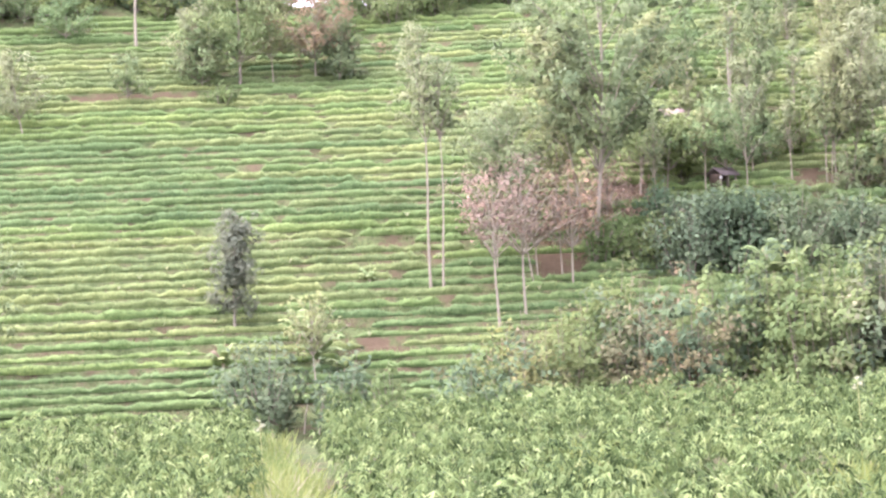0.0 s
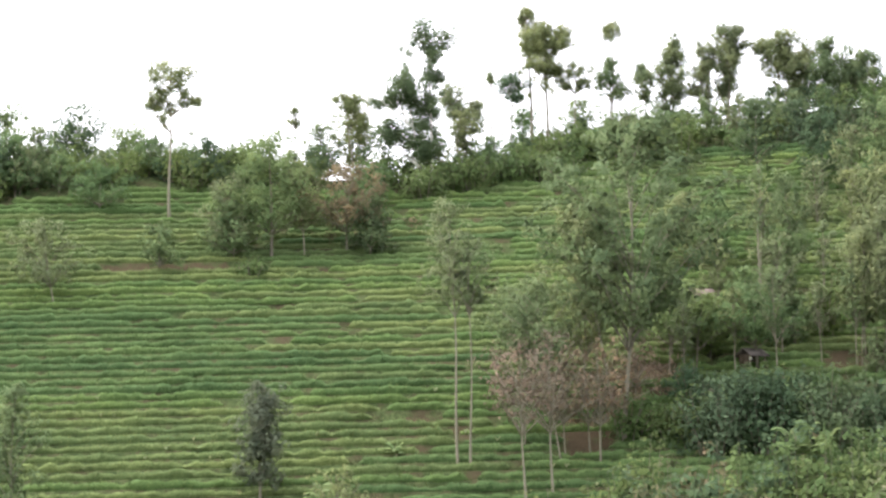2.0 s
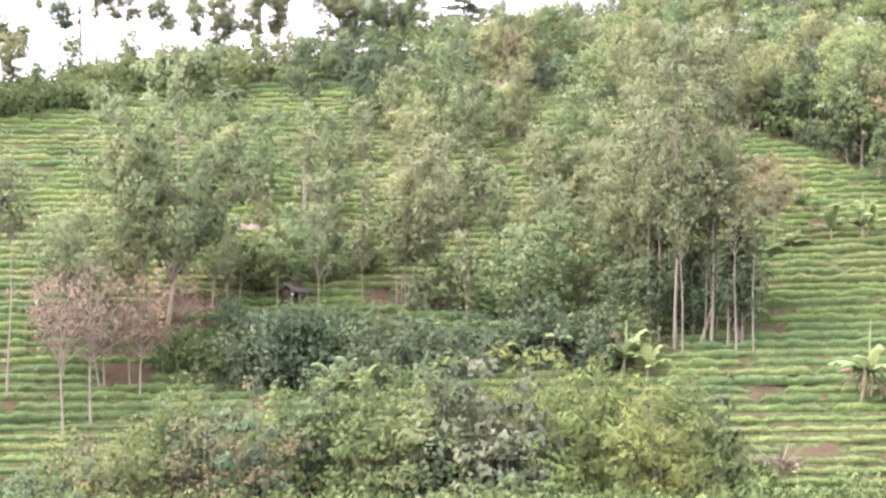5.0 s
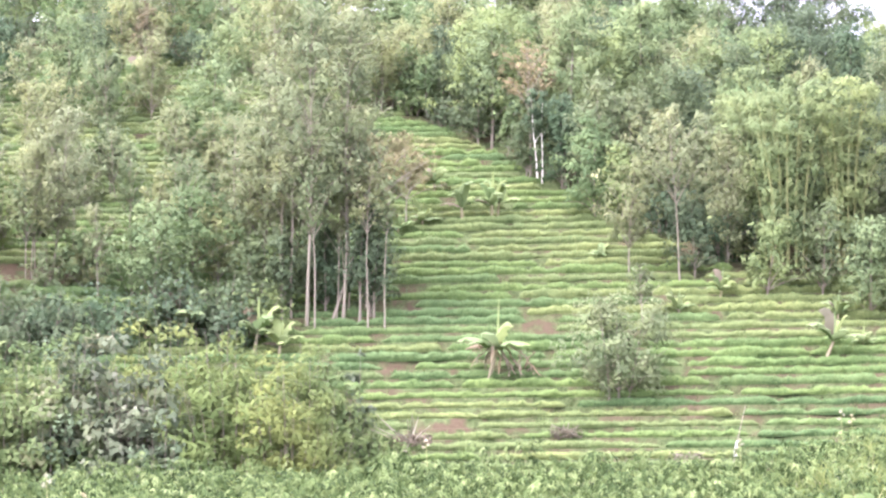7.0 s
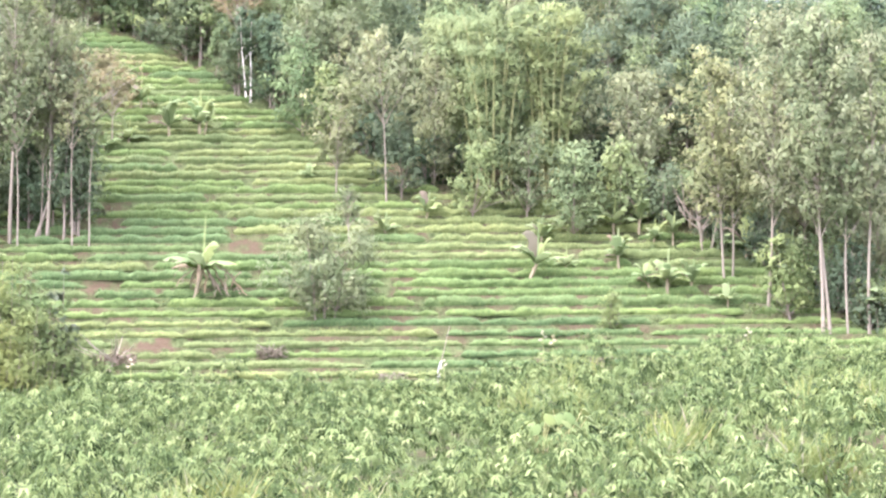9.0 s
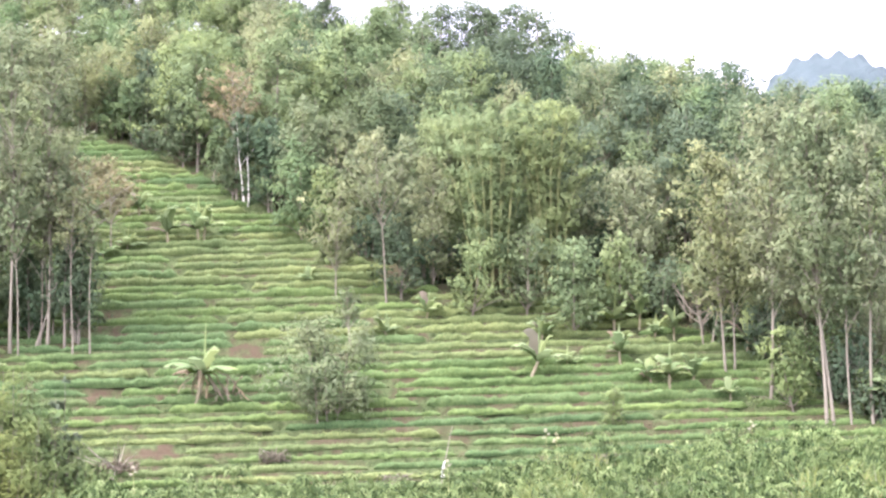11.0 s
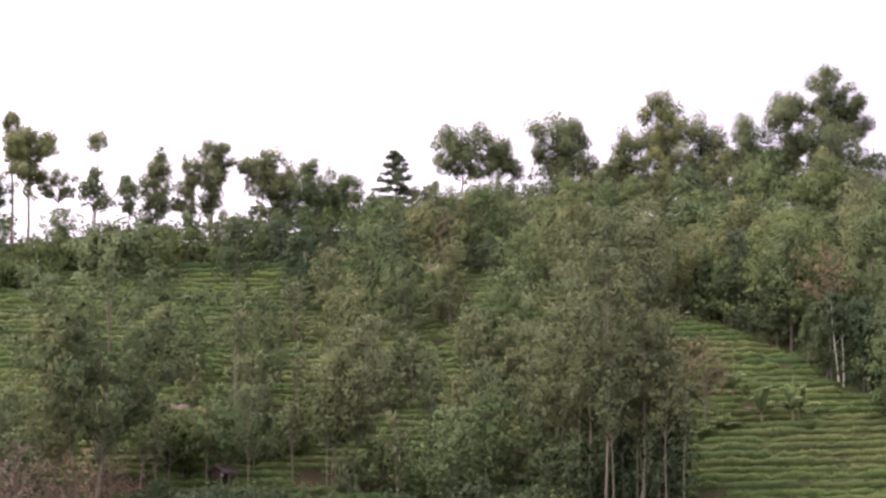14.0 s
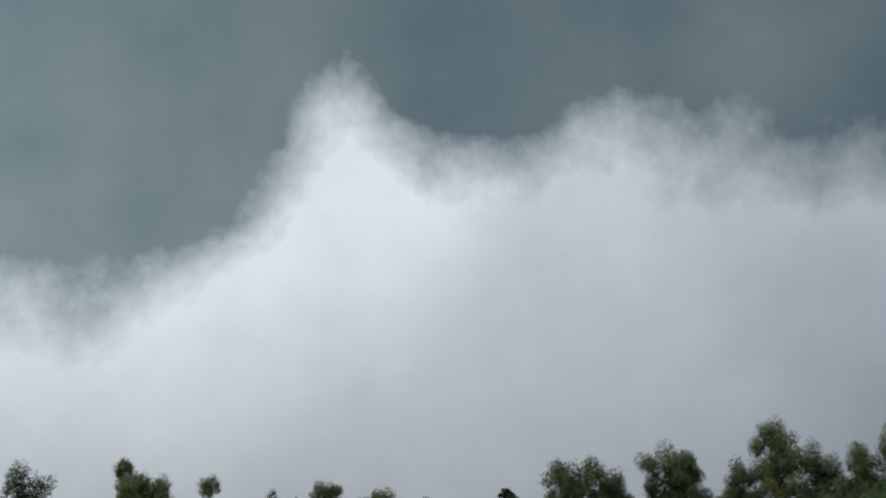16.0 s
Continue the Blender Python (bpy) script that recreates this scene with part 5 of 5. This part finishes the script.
def farm_house(x, y, turn, w, d, h, wall, roof, label):
    ob = thing("farm_house", x, y, label, "house")
    ob.rotation_euler[2] = turn
    part("wall", *box(-w / 2, w / 2, -d / 2, d / 2, -0.4, h), wall, ob)
    part("roof", *gable_roof(w, d, h, 0.32 * d, 0.3, ribs=0), roof, ob)
    part("door", *box(-0.25, 0.25, -d / 2 - 0.04, -d / 2 - 0.003, -0.3, h * 0.8), mat_timber, ob)
    for s in (-1, 1):
        win = part("window", *box(s * w * 0.3 - 0.22, s * w * 0.3 + 0.22, -d / 2 - 0.05, -d / 2 - 0.003, h * 0.35, h * 0.75), mat_timber, ob)
        part("sill", *box(s * w * 0.3 - 0.27, s * w * 0.3 + 0.27, -d / 2 - 0.1, -d / 2 - 0.052, h * 0.3, h * 0.34), mat_plaster, win)


field_hut(*polar(-6.65, 118.6), 0.95)
farm_house(*polar(-7.85, 127.5), 0.5, 0.8, 0.7, 0.6, mat_plaster, mat_tile, "tiny whitewashed house with faded clay-tile roof behind trees")
farm_house(*polar(-20.1, 153.5), -0.2, 2.8, 1.6, 0.6, mat_bluewall, mat_tin, "pale blue house with a tin roof on the ridge")


def leaning_pole(x, y, h, lean, label, girth=0.035):
    ob = thing("pole", x, y, label, "pole", "poles in the fields")
    part("shaft", *tube([(0, 0, -0.2), (lean * 0.5, 0, h * 0.52), (lean, 0.03, h)], [girth * 1.2, girth, girth * 0.7], 6), bark_pale, ob, smooth=True)
    return ob


for a, r, h, lean in ((-17.05, 93.5, 1.9, 0.35), (-16.6, 94.2, 2.2, 0.4), (-18.3, 94.0, 1.3, 0.15), (-17.4, 94.6, 1.2, 0.2)):
    leaning_pole(*polar(a, r), h, lean, "bare leaning pale pole at the edge of the thicket")


leaning_pole(*polar(-6.39, 128.1), 4.2, 0.0, "tall bare pale dead trunk among crop rows", 0.06)


# stick with a torn white rag, to scare birds
def scarecrow_stick(x, y, h, lean):
    ob = leaning_pole(x, y, h, lean, "thin leaning stick with a white rag in the crop", 0.022)
    s = np.linspace(0, 1, 6)
    a = np.stack([lean * (0.2 + 0.25 * s) - 0.04 - 0.05 * np.sin(s * 3), np.full(6, -0.02), h * (0.2 + 0.25 * s)], -1)
    b = a + np.stack([0.13 * (1 - s * 0.8), 0.05 * np.sin(s * 5), 0 * s], -1)
    part("rag", np.stack([a, b], 1).reshape(-1, 3), [(i * 2, i * 2 + 1, i * 2 + 3, i * 2 + 2) for i in range(5)], mat_plaster, ob, "white cloth rag")


scarecrow_stick(*polar(13.4, 98.4), 2.7, 0.65)


def dead_branches(x, y, reach, high):
    ob = thing("brush_pile", x, y, "heap of dry bare branches on the terrace", "branches")
    for k in range(12):
        a = rng.random() * 6.28
        e = np.array((math.cos(a) * reach * rng.random(), math.sin(a) * reach * 0.5, high * (0.3 + 0.7 * rng.random())))
        part("branch", *tube([(-e[0] * 0.5, -e[1] * 0.5, -0.05), e * 0.5 + (0, 0, 0.1), e], [0.04, 0.03, 0.012], 5), bark_pale, ob, smooth=True)
    c = np.array([(q * reach * 0.3, 0, high * 0.25) for q in (-1.2, -0.4, 0.4, 1.2)])
    leafy("dry_leaves", foliage(c, np.full(4, 0.4), 300, 0.2, 0.4), leaf_dry, ob, "withered brown leaves")


def bare_tree(x, y, h):
    """A leafless tree, forked low, with crooked rising limbs."""
    ob = thing("bare_tree", x, y, "small leafless tree with pale forked branches", "tree")
    across, up = np.array((math.cos(math.atan2(x, y)), -math.sin(math.atan2(x, y)), 0.0)), np.array((0, 0, 1.0))
    wood = [tube([-up * 0.2, across * 0.05 + up * h * 0.2, across * -0.04 * h + up * h * 0.42], [0.09, 0.075, 0.06], 6)]
    for k in range(9):
        at = up * h * (0.2 + 0.25 * rng.random())
        e = across * h * 0.45 * (k / 4 - 1) + up * h * (0.65 + 0.35 * rng.random()) + rng.normal(size=3) * 0.15
        knee = at + (e - at) * 0.5 + across * rng.normal() * 0.12 - up * 0.08 * h
        wood.append(tube([at, knee, e], [0.055, 0.04, 0.015], 5))
        for _ in range(2):
            wood.append(tube([knee, (knee + e) / 2 + across * rng.normal() * 0.2, e + rng.normal(size=3) * 0.35], [0.025, 0.02, 0.01], 4))
    part("trunk", *joined(wood), bark_pale, ob, smooth=True)


bare_tree(38.4, 105.2, 3.2)
dead_branches(*polar(5.4, 100.3), 1.9, 1.7)
dead_branches(*polar(12.3, 99.0), 0.9, 0.5)
dead_branches(*polar(9.3, 101.5), 1.2, 0.7)
dead_branches(*polar(17.6, 100.5), 0.8, 0.4)
dead_branches(*polar(-20.9, 96.5), 0.7, 0.6)


# ---------- weeds and grass in the field ----------
def grass_clump(x, y, wide, high, count, leaf, label):
    ob = thing("grass_clump", x, y, label, "grass", "grass clumps in the field")
    b = rng.normal(size=(count, 3)) * (wide * 0.3, wide * 0.3, 0)
    way = unit(count) * 0.45
    way[:, 2] = 0.7 + 0.5 * rng.random(count)
    way *= (high * (0.6 + 0.5 * rng.random(count)))[:, None]
    v, f = blades(b, way, unit(count, 0.1), 0.02, 0.3)
    me = mesh_of("tuft", v, f, leaf)
    k = new("tuft", me)
    k.parent = ob
    tagged(k, kind="stuff")


for k in range(70):
    u = rng.random()
    x, y = polar(-19.4 + 1.9 * u + rng.normal() * 0.35, 56 - 29 * u)
    grass_clump(x, y, 1.1, 0.95, 150, leaf_grass, "pale yellow-green grass along a path through the field")
for a, r, n in ((15.6, 50, 8), (16.4, 46, 8), (19.3, 37, 5), (22.6, 34, 6), (11.5, 30, 4), (-3.4, 33, 5), (7.5, 33, 3), (23.8, 45, 5), (-10.5, 38, 3), (6.2, 29.5, 4), (16.2, 56, 6)):
    for k in range(n):
        x, y = polar(a + rng.normal() * 0.5, r + rng.normal() * 1.2)
        grass_clump(x, y, 0.9, 1.35, 130, leaf_grass, "tuft of bright yellow-green grass among cassava")


def broad_weed(x, y, h):
    ob = thing("taro_plant", x, y, "taro plant with large pale heart-shaped leaves", "plant", "taro plants")
    for k in range(9):
        b = k * 2.4
        out = np.array((math.cos(b), math.sin(b), 0))
        e = out * 0.35 * (0.4 + rng.random()) + (0, 0, h * (0.75 + 0.25 * rng.random()))
        part("stalk", *tube([(0, 0, -0.1), e * (0.3, 0.3, 0.6), e], [0.012, 0.010, 0.007], 5), bark_bamboo, ob, smooth=True)
        side = np.cross(out, (0, 0, 1))
        t = np.linspace(-1, 1, 5)
        v = [e + out * 0.05]
        for q in np.linspace(-2.9, 2.9, 11):
            rad = 0.1 * (1.0 + 0.35 * math.cos(q))
            v.append(e + out * rad * math.cos(q) * 1.2 + side * rad * math.sin(q) + np.array((0, 0, -0.16 * (math.cos(q) + 0.6))) * (rad / 0.2))
        part("leaf", np.array(v), [(0, i, i + 1) for i in range(1, 11)], leaf_cassava, ob)


for a, r in ((16.05, 38.5), (16.6, 39.0)):
    broad_weed(*polar(a, r), 1.12)


def flower_stalk(x, y, h):
    ob = thing("flower_stalk", x, y, "tall weed with a creamy flower head above the field", "weed", "flowering weeds")
    part("stalk", *tube([(0, 0, 0), (0.03, 0, h * 0.5), (0.0, 0.02, h)], [0.011, 0.009, 0.006], 5), bark_bamboo, ob, smooth=True)
    c = np.array([(0, 0, h - 0.05), (0.12, 0, h - 0.15), (-0.1, 0.05, h - 0.22)])
    leafy("flower_head", foliage(c * (0.5, 0.5, 1), np.full(3, 0.05), 44, 0.05), mat_flower, ob, "creamy white flower head")


mat_flower = leaves("cream_petals", (0.32, 0.31, 0.21), (0.44, 0.42, 0.31), (0.56, 0.53, 0.42))
for a, r, h in ((16.1, 57, 1.75), (16.35, 57.4, 1.6), (-18.5, 41, 1.6), (-3.6, 40, 1.9), (21.2, 58, 1.25), (13.6, 56, 1.5), (5.8, 57.5, 1.6), (-2.7, 37, 1.7)):
    flower_stalk(*polar(a, r), h)


def sapling(x, y, h):
    ob = thing("sapling", x, y, "tiny pale-leaved banana sapling between crop rows", "sapling", "saplings on the terraces")
    for k in range(4):
        b = k * 1.7 + rng.random()
        out = np.array((math.cos(b), math.sin(b), 0.0))
        s = np.linspace(0, 1, 4)[:, None]
        line = out * s * h * 0.55 + np.array((0, 0, 1)) * (0.15 + s * 1.1 - 0.5 * s ** 2) * h
        side = np.cross(out, (0, 0, 1)) * 0.13 * h * np.sin(0.3 + s * 2.7)
        v = np.stack([line + side, line - side], 1).reshape(-1, 3)
        part("leaf", v, [(i * 2, i * 2 + 1, i * 2 + 3, i * 2 + 2) for i in range(3)], leaf_sapling, ob)


leaf_sapling = leaves("sapling_leaves", (0.20, 0.24, 0.12), (0.28, 0.32, 0.18), (0.37, 0.40, 0.26))
for k in range(46):
    a = -24 + 14 * rng.random()
    d = float(contour(np.array([float(rng.integers(4, 24)) + 0.02]), np.array([radians(a)]))[0])
    sapling(*polar(a, d), 0.20 + 0.24 * rng.random())


# ---------- crop rows along the terraces ----------
def row_line(k, bearings):
    """Places along terrace number k at the given bearings (degrees)."""
    a = np.radians(bearings)
    d = contour(np.full(len(a), k + 0.36), a)
    return np.stack([np.sin(a) * d, np.cos(a) * d], -1), d, (d > 97.5) & (d < ridge(bearings) - 2)


def crop_strip(line, tone, tall=1.0):
    """A dense strip of leafy crop along a terrace: its canopy, and the blades that stand out of it."""
    step = np.concatenate([[0], np.cumsum(np.linalg.norm(np.diff(line, axis=0), axis=1))])
    at = np.arange(0, step[-1], 0.24)
    line = np.stack([np.interp(at, step, line[:, 0]), np.interp(at, step, line[:, 1])], -1)
    n = len(line)
    z = ground(line[:, 0], line[:, 1])
    o = np.array((*line[n // 2], z[n // 2]))
    out = line / np.linalg.norm(line, axis=1)[:, None]
    ph = rng.random() * 6
    # the strip swells and thins along its length, and tapers off at its ends
    lump = tall * (0.85 + 0.25 * rng.random()) * (1 + 0.10 * np.sin(at * 1.3 + ph) + 0.08 * np.sin(at * 3.1 + ph * 2) + 0.07 * rng.normal(size=n))
    for gap in rng.random(int(at[-1] / 2.2)) * at[-1]:
        lump *= 1 - (0.2 + 0.35 * rng.random()) * np.exp(-((at - gap) / 0.2) ** 2)
    lump *= np.clip(np.minimum(at, at[-1] - at) * 2.2 + 0.4, 0, 1)
    line = line + out * (0.09 * np.sin(at * 0.55 + ph * 3) + 0.05 * np.sin(at * 1.7 + ph))[:, None]
    across = np.array((-0.27, -0.33, -0.31, -0.20, 0.0, 0.20, 0.26))
    height = np.array((-0.05, 0.11, 0.26, 0.36, 0.37, 0.28, -0.05))
    m = len(across)
    hull = np.zeros((n, m, 3))
    hull[:, :, :2] = line[:, None] + out[:, None] * (across[None] * (0.6 + 0.4 * lump[:, None]) + 0.025 * rng.normal(size=(n, m)))[:, :, None]
    hull[:, :, 2] = z[:, None] + height[None] * lump[:, None] + 0.022 * rng.normal(size=(n, m)) * (height > 0)
    bi, bj = np.meshgrid(np.arange(n - 1), np.arange(m - 1), indexing="ij")
    a, b = bi * m + bj, (bi + 1) * m + bj
    hf = np.concatenate([np.stack([a, b, b + 1], -1).reshape(-1, 3), np.stack([a, b + 1, a + 1], -1).reshape(-1, 3)])
    count = int(at[-1] * 56)
    u, w_ = rng.integers(0, n, count), rng.integers(1, m - 1, count)
    base = hull[u, w_] + rng.normal(size=(count, 3)) * (0.1, 0.1, 0.02)
    base[:, 2] -= 0.05
    way = unit(count) * 0.4
    way[:, 2] = 0.8 + 0.4 * rng.random(count)
    way[:, :2] += out[u] * (across[w_] / 0.3)[:, None] * 0.35
    way *= (0.19 * (0.6 + 0.7 * rng.random(count)) * lump[u])[:, None]
    v, f = spikes(base, way, unit(count, 0.1), 0.022)
    ob = new("crop_strip")
    ob.location = o
    tagged(ob, tone[2], "crop row", "crop rows on the terraces")
    part("canopy", hull.reshape(-1, 3) - o, hf, tone[0], ob, smooth=True)
    part("leaf_fringe", v - o, f, tone[1], ob)["kind"] = "stuff"


TONES = [(canopy_deep, leaf_crop_deep, "long lush deep-green crop row on a narrow terrace"), (canopy_mid, leaf_crop, "long leafy green crop row on a narrow terrace"),
         (canopy_pale, leaf_crop_pale, "long yellow-green ripening crop row on a narrow terrace")]


def plant_rows():
    for k in range(0, 60):
        a = -28 + rng.random() * 2
        while a < 25.5:
            span = (6 if a < -9 else 3.5) + 9 * rng.random()
            b = np.arange(a, a + span, 0.25)
            line, d, ok = row_line(k, b)
            z = FOOT + RISE * k
            e = np.degrees(np.arctan2(z, d))
            ok &= e < wooded(b) + 0.25
            ok &= (bare(line[:, 0], line[:, 1], np.full(len(b), z)) < 0.8) | (rng.random() < 0.3)
            run = []
            for i in range(len(b) + 1):
                if i < len(b) and ok[i]:
                    run.append(i)
                else:
                    if len(run) >= 5:
                        s = line[run]
                        s = s + s / np.linalg.norm(s, axis=1)[:, None] * (rng.normal() * 0.04 + 0.03 * np.sin(np.arange(len(s)) * 0.5 + k)[:, None])
                        crop_strip(s, TONES[int(np.clip(1.5 + 1.1 * np.sin(k * 0.24 + a * 0.3) + 0.7 * np.sin(k * 0.11 - a * 0.21 + 2) + rng.normal() * 0.3 + (0.6 if k > 23 else -0.35 if k < 13 else 0), 0, 2.99))], 0.78 if k < 9 else 1.0)
                    run = []
            a = b[-1] + 0.12 + 0.08 * rng.random() + (0.35 if rng.random() < 0.07 else 0)


plant_rows()


def terrace_grass(count):
    """Weeds and short grass on the treads and banks between the rows, and under the trees."""
    a = np.radians(-27 + 53 * rng.random(count))
    r = 96 + 62 * rng.random(count) ** 1.5
    base = np.stack([np.sin(a) * r, np.cos(a) * r, np.zeros(count)], -1)
    base[:, 2] = ground(base[:, 0], base[:, 1]) - 0.02
    keep = bare(base[:, 0], base[:, 1], base[:, 2]) < 0.35 + 0.6 * rng.random(count) ** 3
    keep &= np.sin(base[:, 0] * 0.9 + 2 * np.sin(base[:, 1] * 0.7)) + rng.normal(size=count) * 0.7 > -0.5
    base = base[keep]
    m = len(base)
    way = unit(m) * 0.5
    way[:, 2] = 0.7
    way *= (0.10 + 0.16 * rng.random(m))[:, None]
    v, f = spikes(base, way, unit(m, 0.1), 0.035)
    ob = new("terrace_grass", mesh_of("terrace_grass", v, f, leaf_weed))
    tagged(ob, "short rough grass and weeds between the crop rows", "grass", kind="stuff")


leaf_weed = leaves("weed_blades", (0.060, 0.078, 0.034), (0.105, 0.128, 0.056), (0.165, 0.178, 0.090), (0.20, 0.17, 0.11), thin=0.3)
terrace_grass(170000)


# ---------- cassava field in front ----------
def cassava_field():
    v, f, n = [], [], 0
    spots = []
    for r in np.arange(25.5, 58.5, 0.97):
        step = math.degrees(0.97 / r)
        for a in np.arange(-27, 27, step):
            spots.append((a + rng.normal() * step * 0.22, r + rng.normal() * 0.15))
    spots = np.array(spots)
    path = np.abs(spots[:, 0] + 17.6 + (spots[:, 1] - 40) * 0.02) < 0.9
    spots = spots[~path]
    m = len(spots)
    x, y = np.sin(np.radians(spots[:, 0])) * spots[:, 1], np.cos(np.radians(spots[:, 0])) * spots[:, 1]
    high = 1.05 + 0.1 * np.sin(x * 0.5) * np.sin(y * 0.4) + rng.normal(size=m) * 0.2
    g = ground(x, y)
    per = 50
    px, py, ph, pg = (np.repeat(q, per) for q in (x, y, high, g))
    c = m * per
    off = unit(c) * (rng.random(c) ** 0.4)[:, None] * (0.45, 0.45, 0.36)
    at = np.stack([px, py, pg + ph - 0.34], -1) + off
    # each leaf: three lobes fanned out from its stalk
    head = off * (1.0, 1.0, 0.4) + unit(c) * 0.2
    head[:, 2] -= 0.1
    head /= np.linalg.norm(head, axis=1)[:, None] + 1e-9
    across = np.cross(head, unit(c) * (0.4, 0.4, 1.0))
    across /= np.linalg.norm(across, axis=1)[:, None] + 1e-9
    size = 0.14 * (0.7 + 0.6 * rng.random(c))
    tips, lefts, rights = [], [], []
    for ang in (-58, 0, 58):
        t = radians(ang)
        w_ = head * math.cos(t) + across * math.sin(t)
        s_ = across * math.cos(t) - head * math.sin(t)
        mid = at + w_ * size[:, None] * 0.4
        tips.append(at + w_ * size[:, None] - np.array((0, 0, 0.5)) * size[:, None])
        lefts.append(mid - s_ * size[:, None] * 0.145), rights.append(mid + s_ * size[:, None] * 0.145)
    # lobes of a leaf share their stalk end, so that a leaf is one island
    pts = np.stack([at] + [q for k in range(3) for q in (lefts[k], tips[k], rights[k])], 1)
    k = np.arange(3)
    face = np.stack([0 * k, 1 + 3 * k, 2 + 3 * k, 3 + 3 * k], -1)
    f = (face[None] + (np.arange(c) * 10)[:, None, None]).reshape(-1, 4)
    ob = new("cassava_field", mesh_of("cassava_field", pts.reshape(-1, 3), f, leaf_cassava))
    tagged(ob, "dense waist-high cassava plants with fingered leaves", "crop", kind="stuff")


cassava_field()
